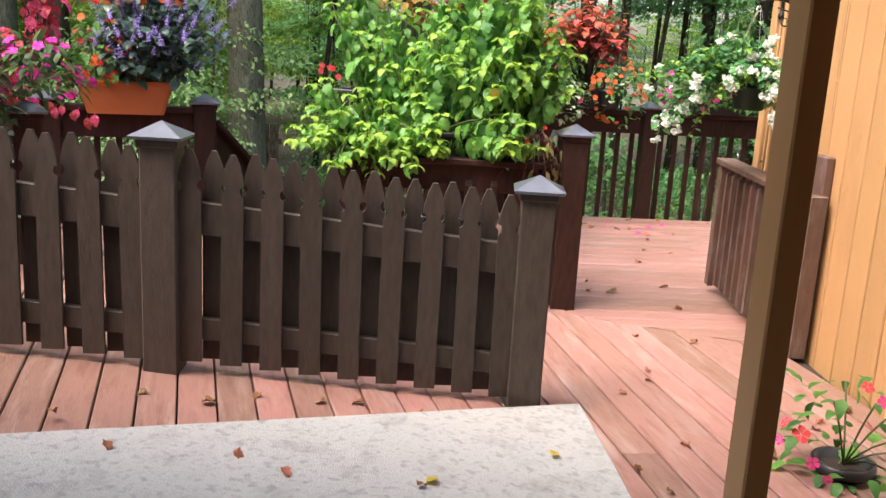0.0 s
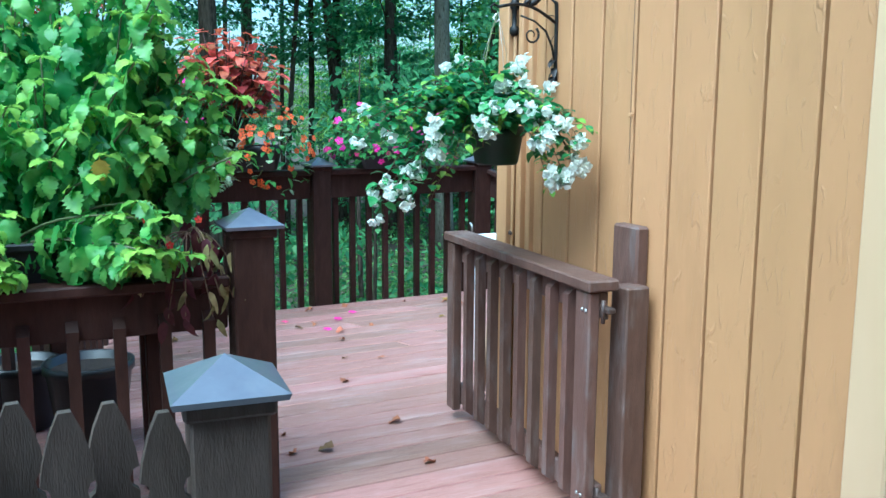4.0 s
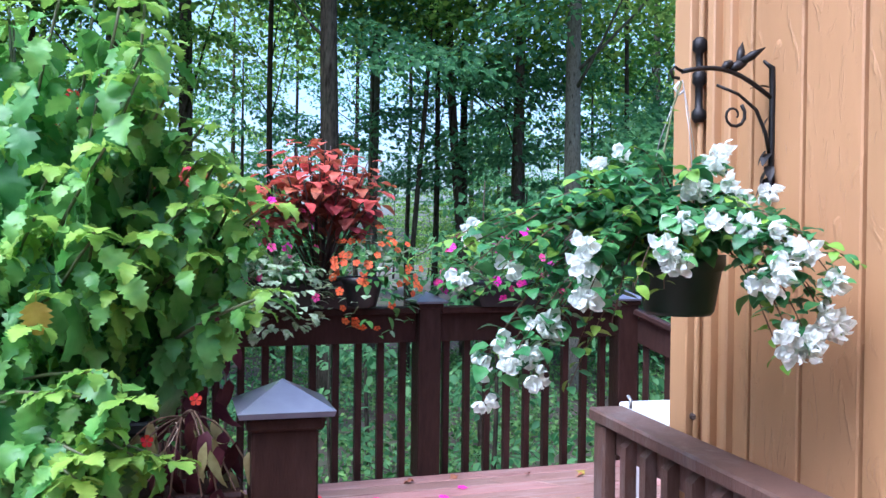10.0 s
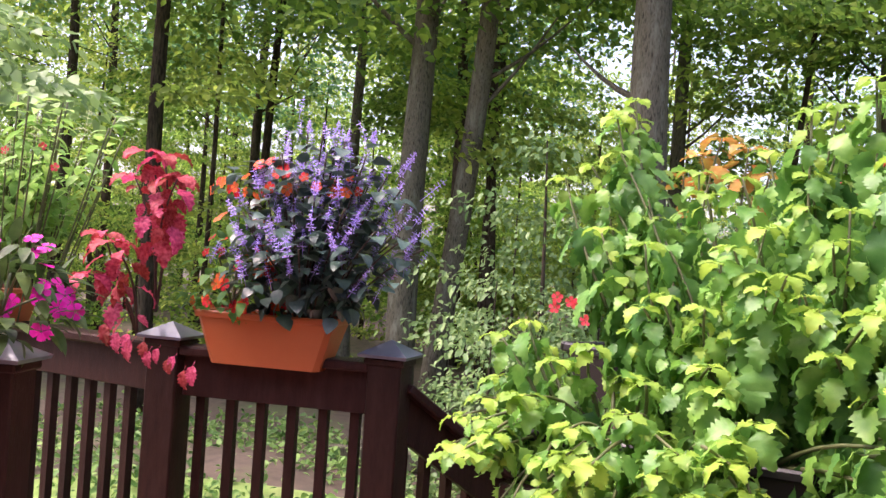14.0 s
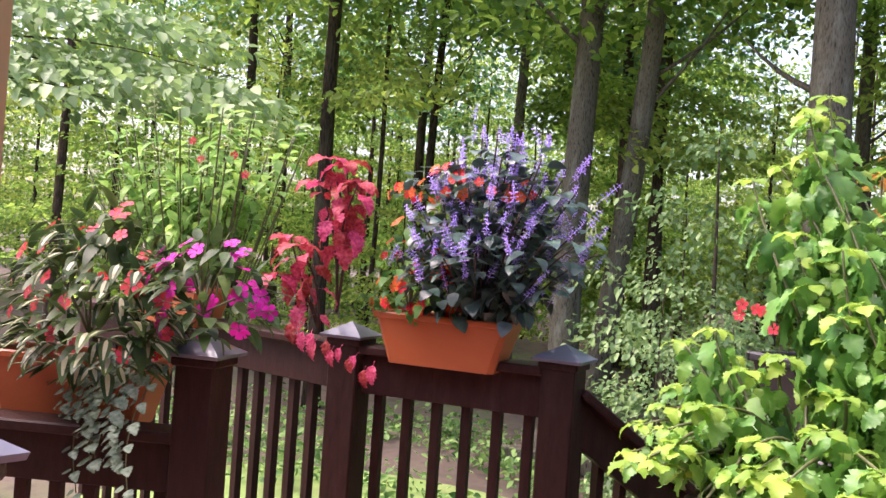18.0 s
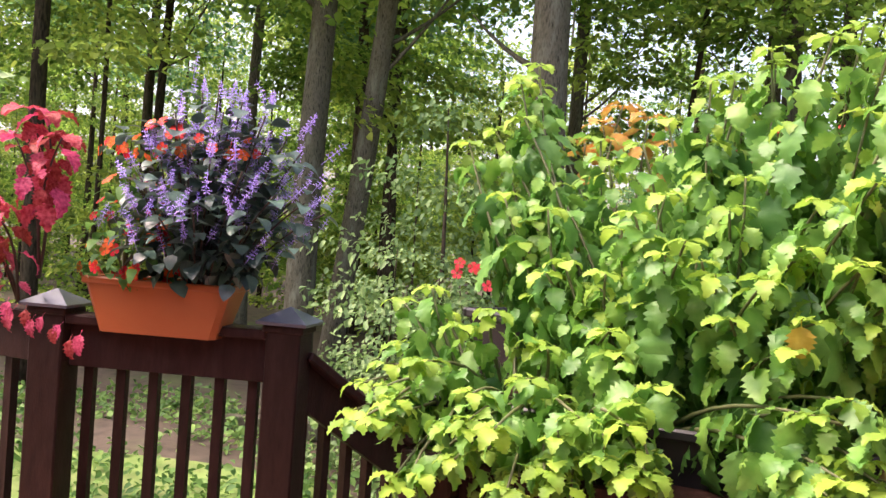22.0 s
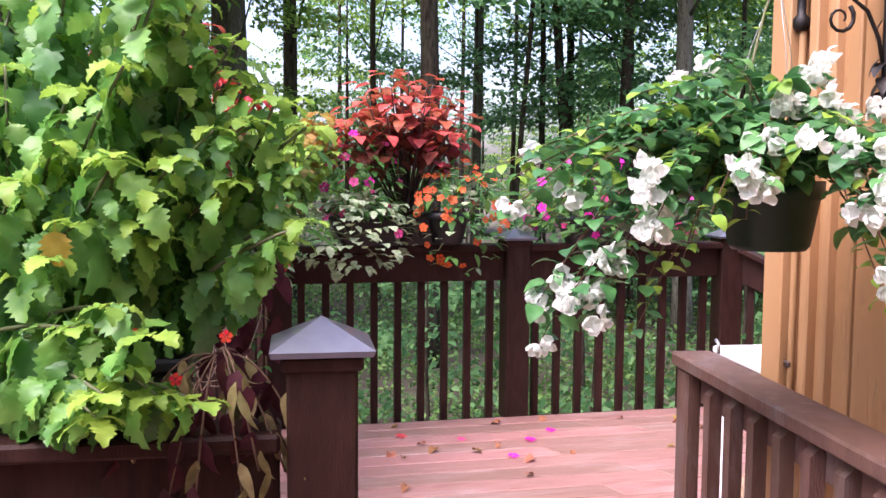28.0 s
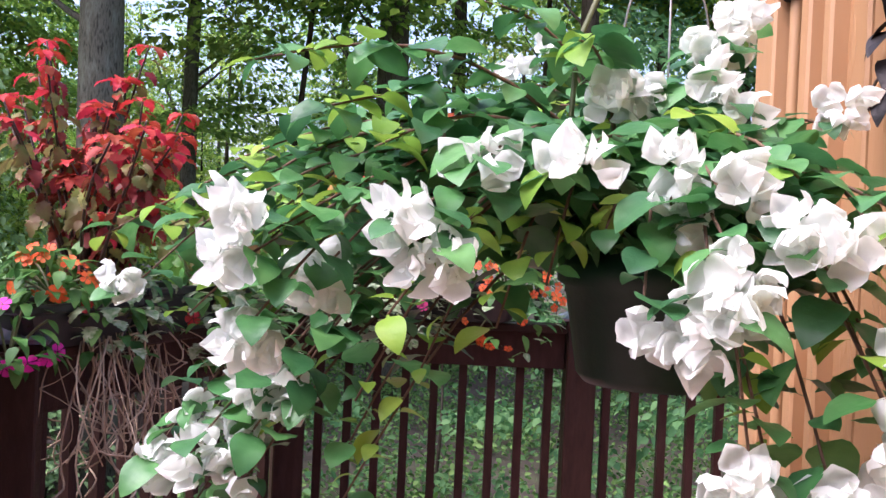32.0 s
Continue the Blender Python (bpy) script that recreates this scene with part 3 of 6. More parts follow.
for k in range(len(PIC)):
    bm.faces.new((fr[k], bk[k], bk[(k + 1) % len(PIC)], fr[(k + 1) % len(PIC)]))
PICKET = mesh_of("picket", bm, FENCE)


def fence(a, b, za, zb):
    a, b = Vector((*a, 0)), Vector((*b, 0))
    d = b - a
    ln = d.length - 0.14
    f = thing("picket_fence", (a + d.normalized() * 0.07)[:], "grey brown wooden picket fence section with notched pointed pickets", "fence", "picket fence sections", rz=math.degrees(math.atan2(d.y, d.x)))
    tilt = math.degrees(math.atan2(zb - za, ln))
    for z in (0.17, 0.62):
        bm = bmesh.new()
        box(bm, (ln / 2, 0, z + (za + zb) / 2), (ln, 0.036, 0.13 if z > 0.5 else 0.09), bevel=0.004, ry=-tilt)
        part("rail", bm, FENCE, f)
    n = 2 * round(ln / 0.155) + 1 - 2 * (round(ln / 0.155) * 0.155 > ln)
    for k in range(n):
        x = (k + 0.5) * ln / n
        o = new("picket", PICKET)
        o.parent = f
        o.matrix_local = pose(x, -0.029 if k % 2 == 0 else 0.029, 0.035 + za + (zb - za) * x / ln, 0, 0.5 * math.sin(7 * k)) @ Matrix.Diagonal((0.9, 1, 1 + 0.006 * math.sin(5 * k), 1))


fence((-0.61, 3.30), (0.860, 3.40), 0.13, 0.0)
fence((-2.1, 3.22), (-0.61, 3.30), 0.25, 0.13)

# ---- gate folded back along the wall ----
gate = thing("gate", (2.22, 4.19, 0), "weathered brown wooden deck gate standing open against the wall", "gate", rz=87.0)
GL = 1.24
for name, c, s in (("top_rail", (GL / 2, 0.012, 0.842), (GL + 0.03, 0.115, 0.038)), ("under_rail", (GL / 2, -0.002, 0.775), (GL - 0.02, 0.036, 0.09)),
                   ("bottom_rail", (GL / 2, -0.002, 0.115), (GL - 0.02, 0.036, 0.09)), ("stile", (0.045, 0.037, 0.435), (0.09, 0.042, 0.77)), ("stile", (GL - 0.04, 0.037, 0.435), (0.075, 0.042, 0.77))):
    bm = bmesh.new()
    box(bm, c, s, bevel=0.006)
    part(name, bm, GATE, gate)
bm = bmesh.new()
vs = [bm.verts.new(p) for p in ((-.018, .017, 0.065), (.018, .017, 0.065), (.018, .051, 0.09), (-.018, .051, 0.09), (-.018, .017, 0.815), (.018, .017, 0.815), (.018, .051, 0.785), (-.018, .051, 0.785))]
for f in ((3, 2, 1, 0), (4, 5, 6, 7), (0, 1, 5, 4), (1, 2, 6, 5), (2, 3, 7, 6), (3, 0, 4, 7)):
    bm.faces.new([vs[k] for k in f])
GBAL = mesh_of("baluster", bm, GATE)
for k in range(8):
    o = new("baluster", GBAL)
    o.parent = gate
    o.matrix_local = pose(0.168 + k * 0.125, 0.0, 0)
for z in (0.13, 0.76):
    bm = bmesh.new()
    box(bm, (-0.012, 0.012, z), (0.05, 0.012, 0.045), bevel=0.003)
    box(bm, (-0.045, 0.012, z + 0.01), (0.04, 0.03, 0.018), bevel=0.004)
    tube(bm, [(-0.03, 0.024, z - 0.035), (-0.03, 0.024, z + 0.04)], 0.007, 8)
    hg = part("hinge", bm, DARKSTEEL, gate, "brown painted steel hinge")
    for q in (-0.012, 0.012):
        bm = bmesh.new()
        lathe(bm, [(0.006, 0), (0.007, 0.003), (0.003, 0.006)], 8)
        o = part("bolt", bm, STEEL, hg)
        o.matrix_local = pose(0.03 + q, 0.058, z, -90)
bm = bmesh.new()
tube(bm, [(GL - 0.03, -0.05, 0.86), (GL - 0.03, -0.05, 0.885), (GL - 0.01, -0.05, 0.895)], 0.005, 6)
part("latch_pin", bm, STEEL, gate)
bm = bmesh.new()
box(bm, (0, 0, 0.41), (0.09, 0.09, 0.84), bevel=0.006)
solo("hinge_post", bm, GATE, "weathered brown square post carrying the gate hinges", "post", at=(2.335, 4.21, 0), rz=0)
bm = bmesh.new()
box(bm, (0, 0, 0.505), (0.05, 0.14, 1.03), bevel=0.008)
plate = solo("wall_plate", bm, GATE, "brown upright board fixed to the siding behind the gate post", "board", at=(2.385, 4.29, 0))

# ---- porch post near the start ----
bm = bmesh.new()
box(bm, (0, 0, 1.45), (0.075, 0.075, 2.9), bevel=0.005)
solo("porch_post", bm, TRIM, "tan painted square porch post standing on the patio edge", "post", at=(1.216, 1.834, 0.0), rz=17)
# porch ceiling stays out of view; its spread is set to shade post and fence
bm = bmesh.new()
box(bm, (-1.8, -1.25, 2.66), (9.0, 6.8, 0.12))
solo("ceiling", bm, TRIM, "tan painted porch ceiling, unseen, extended over the patio for shade", "ceiling", kind="structure")
bm = bmesh.new()
box(bm, (-1.8, -4.6, 1.2), (9.0, 0.16, 3.2))
solo("wall_south", bm, SIDING, "tan house wall behind the patio", "wall", kind="structure")
bm = bmesh.new()
box(bm, (0, 0, 1.3), (0.2, 0.2, 3.6), bevel=0.006)
solo("porch_post", bm, TRIM, "tan painted square porch post beyond the flower boxes", "post", at=(-2.74, 4.16, 0), rz=25)

# thin grey cable clipped into one of the wall's grooves
cb = thing("wall_cable", (WX - 0.006, 4.35, 0), "thin grey cable clipped along a wall groove", "cable")
bm = bmesh.new()
tube(bm, [(0, 0, 1.22), (0, 0.002, 1.5), (0, -0.002, 2.0), (0, 0, 2.6)], 0.004, 6)
part("cord", bm, DARKSTEEL, cb)
bm = bmesh.new()
box(bm, (0, 0, 1.385), (0.016, 0.02, 0.012), bevel=0.002)
part("clip", bm, TRIM, cb)


# ---- woodland ----
def leaf_cards(name, p, d, size, mat, r, level=0.6):
    """Small pointed leaves (six corners, folded at the rib) from the points p along d; level keeps their faces upward."""
    n = len(p)
    d = d / (np.linalg.norm(d, axis=1)[:, None] + 1e-9)
    s = np.cross(d, r.normal(size=(n, 3)) * (1 - level) + np.array([0, 0, 1.0]))
    s /= np.linalg.norm(s, axis=1)[:, None] + 1e-9
    up = np.cross(s, d)
    ln = (size * r.uniform(0.65, 1.3, n))[:, None]
    v = np.empty((n, 6, 3))
    for k, (a, b, c) in enumerate(((0, 0, 0), (0.3, 0.33, 0.08), (0.68, 0.27, 0.03), (1, 0, -0.16), (0.68, -0.27, 0.03), (0.3, -0.33, 0.08))):
        v[:, k] = p + d * ln * a + s * ln * b + up * ln * c
    me = bpy.data.meshes.new(name)
    me.vertices.add(6 * n)
    me.vertices.foreach_set("co", v.ravel())
    idx = np.arange(6 * n).reshape(n, 6)
    quad = np.concatenate([idx[:, [0, 1, 2, 3]], idx[:, [0, 3, 4, 5]]], axis=1).ravel()
    me.loops.add(8 * n)
    me.loops.foreach_set("vertex_index", quad)
    me.polygons.add(2 * n)
    me.polygons.foreach_set("loop_start", np.arange(0, 8 * n, 4))
    me.polygons.foreach_set("loop_total", np.full(2 * n, 4))
    me.update(calc_edges=True)
    me.materials.append(mat)
    return me


def leaf_cloud(name, centres, spread, per, size, mat, flat=0.55, seed=1, level=0.5):
    """Leaves gathered round the given centres."""
    r = np.random.default_rng(seed)
    c = np.repeat(np.asarray(centres, dtype=float), per, axis=0)
    off = r.normal(size=(len(c), 3)) * spread
    off[:, 2] *= flat
    d = r.normal(size=(len(c), 3))
    d[:, 2] = d[:, 2] * 0.4 - 0.35
    return leaf_cards(name, c + off, d, size, mat, r, level)


def fans(branches, r, twig=0.09):
    """Leaf roots and directions along flat drooping sprays; branches are (start, heading, length, rise)."""
    ps, ds = [], []
    for o, a, ln, rise in branches:
        h, side = np.array((math.cos(a), math.sin(a), 0.0)), np.array((-math.sin(a), math.cos(a), 0.0))
        for t in np.arange(0.18, 1.0, twig / ln * 1.3):
            for sg in (-1, 1):
                tl = ln * (0.42 - 0.3 * abs(t - 0.35)) * r.uniform(0.6, 1.1)
                m = max(2, int(tl / twig))
                q = (np.arange(m) + r.uniform(0.3, 1.0)) / m
                base = np.asarray(o) + h * ln * t + np.array((0, 0, rise * t - 0.28 * ln * t * t))
                run = h * 0.65 + side * sg * 0.75
                p = base + np.outer(q * tl, run) + r.normal(size=(m, 3)) * (0.075, 0.075, 0.05)
                p[:, 2] -= 0.22 * (q * tl) ** 1.5 * 1.2
                ps.append(p)
                ds.append(run + r.normal(size=(m, 3)) * 0.5 - np.array((0, 0, 0.35)))
    return np.concatenate(ps), np.concatenate(ds)


def tiered_crown(height, radius, mat, seed, size=0.12, low=0.15, tiers=None):
    """A sapling's crown: layered flat sprays from low on the stem to its tip."""
    r = np.random.default_rng(seed)
    br = []
    n = tiers or int(height / 0.42)
    for k in range(n):
        f = low + (1 - low) * (k + r.uniform(0, 0.8)) / n
        for j in range(r.integers(2, 5)):
            ln = radius * (1.05 - 0.75 * max(0, f - 0.3)) * r.uniform(0.55, 1.15)
            br.append(((0, 0, height * f), r.uniform(0, 6.28), ln, r.uniform(0.05, 0.45) * ln))
    p, d = fans(br, r, size * 0.95)
    return leaf_cards("crown", p, d, size, mat, r)


def ball_points(n, radii, seed, hollow=0.5):
    r = np.random.default_rng(seed)
    p = r.normal(size=(n, 3))
    p /= np.linalg.norm(p, axis=1)[:, None]
    return p * (r.uniform(hollow, 1, n) ** (1 / 3))[:, None] * np.asarray(radii)


CROWNS = [leaf_cloud("crown", ball_points(46, (2.8, 2.8, 2.4), 10 + k), 0.45, 56, 0.15, m, seed=20 + k)
          for k, m in enumerate((WOODLEAF, WOODLEAF2, WOODLEAF3, WOODLEAF))]
WOODS = (WOODLEAF, WOODLEAF2, WOODLEAF3, UNDERLEAF)
SAPS = {(m, h): [tiered_crown(h, 1.5 + 0.12 * h, WOODS[m], 40 + 7 * m + h + 50 * k) for k in range(2)] for m in range(3) for h in (4, 7, 10)}
SHRUBS = [tiered_crown(2.4, (1.0, 1.2)[m - 2], WOODS[m], 70 + m, size=(0.095, 0.062)[m - 2], low=0.05, tiers=(6, 9)[m - 2]) for m in (2, 3)]
BOUGHS = [leaf_cards("bough", *fans([((0, 0, 0.25 * j), 0.5 * j - 0.5 + 0.2 * k, 2.4 - 0.3 * j, 0.6) for j in range(4)], np.random.default_rng(30 + k), 0.1), 0.125, WOODS[k], np.random.default_rng(60 + k)) for k in range(3)]


def trunk_mesh(dia, height, lean, mat, seed, limbs=4, low=4.0):
    r = random.Random(seed)
    bm = bmesh.new()
    k = math.tan(radians(lean))
    pts, rad = [], []
    for i in range(12):
        z = height * i / 11
        pts.append((k * z + 0.05 * math.sin(z * 0.6 + seed), 0.05 * math.cos(z * 0.5 + seed), z - 0.3))
        rad.append(dia / 2 * (1.25 if i == 0 else 1 - 0.55 * i / 11))
    tube(bm, pts, [0.85 * q for q in rad], 12)
    for j in range(limbs):
        z = r.uniform(low, height * 0.85)
        a = r.uniform(0, 2 * math.pi)
        ln = r.uniform(1.2, 3.0)
        o = Vector((k * z, 0, z))
        tube(bm, curve(o, o + Vector((math.cos(a) * ln, math.sin(a) * ln, ln * r.uniform(0.6, 1.3))), (0, 0, -0.12), 5), [dia * 0.085 * (1 - 0.16 * q) for q in range(6)], 5)
    return mesh_of("trunk", bm, mat)


def tree(x, y, dia, dark, lean, seed):
    r = random.Random(seed)
    z = ground_height(x, y)
    h = r.uniform(13, 17)
    thin = -17 < math.degrees(math.atan2(1 - x, y - 3)) < 3    # the wood is lighter and more open on this side
    t = thing("tree", (x, y, z), "tall slender woodland tree with %s bark and a green leafy crown" % ("dark" if dark else "grey"), "tree", "woodland trees", rz=r.uniform(0, 40) if not lean else -30)
    part("trunk", trunk_mesh(dia, h, lean, DARKBARK if dark else BARK, seed, low=3.5 + 2 * r.random()), None, t)
    for k in range(2):
        o = new("crown", CROWNS[(seed + k) % 4])
        o.parent = t
        o.matrix_local = pose(r.uniform(-1.8, 1.8), r.uniform(-1.8, 1.8), (9.2, 12.0)[k] + (1.2 if thin else 0) + r.uniform(-0.6, 0.6), 0, 0, r.uniform(0, 360)) @ Matrix.Scale(r.uniform(0.85, 1.2), 4)
    # low leafy boughs that start at the stem
    for k in range(1 if thin else r.choice((2, 3))):
        zb = r.uniform(4.2, 7.5)
        o = tagged(new("bough", BOUGHS[(2 if x > 2 else r.choice((0, 0, 1)))]), kind="stuff")
        o.parent = t
        o.matrix_local = pose(math.tan(radians(lean)) * zb, 0, zb, 0, 0, r.uniform(0, 360)) @ Matrix.Scale(r.uniform(0.8, 1.25), 4)


LEFT = [(-11.0, 13.5, 0.36, 1, 2), (-12.4, 17.9, 0.28, 1, 3), (-9.8, 17.7, 0.3, 0, 0), (-6.4, 14.5, 0.6, 0, 0), (-6.5, 15.5, 0.48, 0, 9), (-7.5, 17.8, 0.3, 1, 0),
        (-7.5, 19.6, 0.3, 1, -2), (-2.4, 13.4, 0.70, 0, 0), (-3.9, 20.4, 0.42, 0, 0), (-16.7, 11.6, 0.25, 1, 2), (-15.3, 15.0, 0.3, 1, 0), (-13.1, 16.9, 0.15, 1, 4)]
MIDDLE = [(0.1, 19.6, 0.48, 0, 0), (3.2, 17.0, 0.42, 1, 0), (2.9, 23.6, 0.2, 1, 0), (-8.3, 21.0, 0.3, 1, 0), (-2.1, 19.6, 0.15, 1, 6), (5.5, 24.7, 0.18, 1, 0)]
RIGHT = [(6.8, 23.5, 0.2, 1, 0), (7.5, 23.2, 0.32, 1, -3), (8.9, 23.4, 0.36, 1, 0), (8.2, 18.7, 0.46, 0, 0), (5.8, 22.2, 0.16, 1, 3), (5.9, 26.9, 0.18, 0, 0), (1.0, 22.3, 0.42, 1, 0), (10.8, 21.6, 0.16, 1, 0)]
BEHIND_GATE = [(-0.2, 20.4, 0.45, 0, 0), (7.8, 24.4, 0.28, 1, 0), (8.1, 21.4, 0.34, 1, 0), (5.5, 24.4, 0.22, 0, 0)]
for i, row in enumerate(LEFT + MIDDLE + RIGHT + BEHIND_GATE):
    tree(*row, i)
r = random.Random(5)
for i in range(26):
    a, d = radians(r.uniform(-60, 85)), r.uniform(24, 42)
    tree(round(1 - math.sin(a) * d, 1), round(3 + math.cos(a) * d, 1), r.uniform(0.18, 0.4), r.random() < 0.6, 0, 100 + i)


def sapling(x, y, top, crowns, seed, label, tall):
    """Slim stem and one layered crown, scaled so that its tip stands at height top."""
    r = random.Random(seed)
    z = ground_height(x, y)
    t = thing("sapling", (x, y, z), label, "sapling", "understory saplings", rz=r.uniform(0, 360))
    h = top - z
    bm = bmesh.new()
    tube(bm, curve((0, 0, -0.1), (0, 0, h), (r.uniform(-0.2, 0.2), 0, 0)), [0.012 * h * (1 - 0.12 * k) for k in range(8)], 6)
    part("trunk", bm, DARKBARK, t)
    o = new("crown", r.choice(crowns))
    o.parent = t
    k = h / tall
    o.matrix_local = Matrix.Diagonal((0.5 + 0.5 * k, 0.5 + 0.5 * k, k, 1))


r = random.Random(11)
SAP = "slim understory sapling with layered green leaves"
for i in range(165):
    a = radians(r.uniform(-58, 90))
    d = 17.5 + 26 * r.random() ** 0.8
    x, y = 1 - math.sin(a) * d, 3 + math.cos(a) * d
    h = r.choice((4, 7, 7, 10)) if d > 22 else r.choice((4, 4, 7))
    if -17 < math.degrees(a) < 5 and h > 4 and r.random() < 0.35:
        continue
    m = r.choice((0, 0, 1)) if math.degrees(a) > 10 else r.choice((0, 2, 2))
    sapling(x, y, ground_height(x, y) + h * r.uniform(0.8, 1.2), SAPS[m, h], 200 + i, SAP, h)
# far edge of the wood
for i in range(90):
    a, d = radians(-62 + 155 * (i + r.random()) / 90), r.uniform(44, 62)
    x, y = 1 - math.sin(a) * d, 3 + math.cos(a) * d
    sapling(x, y, ground_height(x, y) + (r.uniform(9, 17) if math.degrees(a) > 22 else (r.uniform(4, 8) if math.degrees(a) > -17 else r.uniform(7, 13))), SAPS[r.choice((0, 2) if math.degrees(a) < 10 else (0, 0, 1)), 10], 500 + i, "distant tree at the far edge of the wood", 10)
# pale layered shrub between the railing and the big trees, dark shrubs beyond the far railing
for i, (x, y, top) in enumerate(((-3.4, 12.6, 2.9), (-2.7, 13.0, 2.0), (-4.1, 13.4, 2.1), (-2.9, 12.0, 1.0), (-3.7, 12.1, 1.2))):
    sapling(x, y, top, SHRUBS[1:], 300 + i, "pale green layered understory shrub", 2.4)
for i, (x, y, top) in enumerate(((2.6, 12.6, 0.8), (4.2, 12.0, 1.3), (5.6, 11.6, 1.7), (6.9, 11.0, 1.9), (3.4, 14.5, 1.5), (7.6, 13.4, 2.6), (5.0, 14.6, 2.2), (1.4, 13.2, 0.7), (9.0, 12.6, 3.0), (0.0, 13.0, 0.8))):
    sapling(x, y, top, SHRUBS[:1], 320 + i, "dark blue green woodland shrub beyond the railing", 2.4)
# near bough with broad pale leaves hanging over the garden
bough = thing("tree", (-9.6, 5.6, ground_height(-9.6, 5.6)), "broad leaved tree with a low bough of pale leaves", "tree")
part("trunk", trunk_mesh(0.3, 11, 0, BARK, 77, 2, 7), None, bough)
bm = bmesh.new()
for k in range(4):
    tube(bm, curve((0, 0, 3.8 + 0.3 * k), (2.4 + 0.2 * k, 1.6 + 0.6 * k, 4.1 + 0.2 * k), (0, 0, 0.3)), [0.016 * (1 - 0.11 * q) for q in range(8)], 6)
part("bough", bm, DARKBARK, bough)
rb = np.random.default_rng(91)
fan = fans([((0.5 + 0.2 * (k % 2), 0.2, 4.15 + 0.13 * k), 0.42 + 0.24 * (k % 4) + 0.03 * k, 3.9 - 0.15 * k, 0.9) for k in range(8)], rb, 0.12)
o = new("crown", leaf_cards("crown", *fan, 0.135, UNDERLEAF, rb))
o.parent = bough

# ground cover below the railings
r2 = np.random.default_rng(3)
pts = [(x, y, ground_height(x, y) + 0.1 + 0.25 * rr) for x, y, rr in zip(r2.uniform(-2, 15, 700), r2.uniform(8.6, 25, 700), r2.uniform(0, 1, 700))]
o = tagged(new("ground_cover", leaf_cloud("ground_cover", pts, 0.36, 80, 0.075, IVY, flat=0.3, seed=5, level=0.2)), "dense leafy green ground cover under the trees", "ground cover", kind="stuff")
pts = [(x, y, ground_height(x, y) + 0.05 + 0.15 * rr) for x, y, rr in zip(r2.uniform(-12, -1, 150), r2.uniform(9.5, 14, 150), r2.uniform(0, 1, 150))]
o = tagged(new("ground_cover", leaf_cloud("ground_cover", pts, 0.3, 40, 0.1, IVY, flat=0.3, seed=6)), "patches of leafy green plants on the woodland floor", "ground cover", kind="stuff")
HLEAF = [leaf_mesh("leaf", HOSTA, 0.42, 0.26, fold=0.2, droop=0.6, seed=k) for k in range(2)]
for i, (x, y) in enumerate(((-2.6, 8.2), (-1.9, 8.4), (-1.3, 8.3), (-3.1, 8.7))):
    hp = thing("garden_plant", (x, y, ground_height(x, y)), "low garden plant with broad bright green leaves", "plant", "garden plants below the deck")
    items = []
    for k in range(11):
        a = 2.4 * k
        items.append((aim((0, 0, 0.12), (math.cos(a), math.sin(a), 0.75 - 0.05 * k), s=1.0 - 0.03 * k), HLEAF[k % 2]))
    pieces("leaf", items, hp)
# low timber edging and a dark board fence far below the steps
for i, (x, y, rz, ln) in enumerate(((-5.4, 13.2, 20, 2.2), (-6.0, 13.9, -15, 1.6), (-4.9, 14.4, 35, 1.8))):
    bm = bmesh.new()
    box(bm, (0, 0, 0.12), (ln, 0.2, 0.24), bevel=0.015)
    solo("timber", bm, BARK, "weathered grey garden timber lying on the woodland floor", "timber", "garden timbers", at=(x, y, ground_height(x, y)), rz=rz)
bf = thing("board_fence", (-3.6, 15.2, ground_height(-3.6, 15.2)), "dark weathered board fence among the trees", "fence", rz=8)
for k in range(18):
    bm = bmesh.new()
    box(bm, (0.16 * k - 1.4, 0, 0.75), (0.15, 0.025, 1.5), bevel=0.004)
    part("board", bm, DARKBARK, bf)
bm = bmesh.new()
box(bm, (0, 0.03, 1.2), (2.9, 0.04, 0.09))
part("rail", bm, DARKBARK, bf)


# ---- plants: shared leaf and flower shapes ----
def leaves_of(mat, length, width, n=3, bend=0.35, **kw):
    return [leaf_mesh("leaf", mat, length * (0.9 + 0.1 * k), width, droop=bend + 0.35 * k, seed=k, **kw) for k in range(n)]


CO = dict(teeth=1, fold=0.25, broad=0.74, segs=12, wave=0.07, petiole=0.28, cols=5, bend=0.7)
L_LIME, L_MID, L_GREEN = leaves_of(LIME, 0.056, 0.042, **CO), leaves_of(MIDLIME, 0.088, 0.058, **CO), leaves_of(GREEN, 0.108, 0.068, **{**CO, "fold": -0.15})
L_YEL = leaves_of(YELLOW, 0.12, 0.085, **CO)
L_AMBER = leaves_of(AMBER, 0.10, 0.075, **CO)
L_SCARLET, L_MUDDY, L_CRIMSON = leaves_of(SCARLET, 0.075, 0.045, **CO), leaves_of(MUDDY, 0.075, 0.048, **CO), leaves_of(CRIMSON, 0.125, 0.082, **CO)
L_MAHOGANY = leaves_of(DARKCOPPER, 0.07, 0.042, **CO)
L_BOUG, L_BOUGY = leaves_of(BOUG, 0.047, 0.036, fold=0.3, segs=8, cols=5, broad=0.8, petiole=0.2, wave=0.03), leaves_of(BOUGY, 0.040, 0.029, fold=0.35, segs=7, broad=0.8, petiole=0.2)
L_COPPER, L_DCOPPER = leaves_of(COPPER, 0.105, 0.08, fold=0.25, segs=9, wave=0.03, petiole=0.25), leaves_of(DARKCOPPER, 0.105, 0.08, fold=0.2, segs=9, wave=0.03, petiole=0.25)
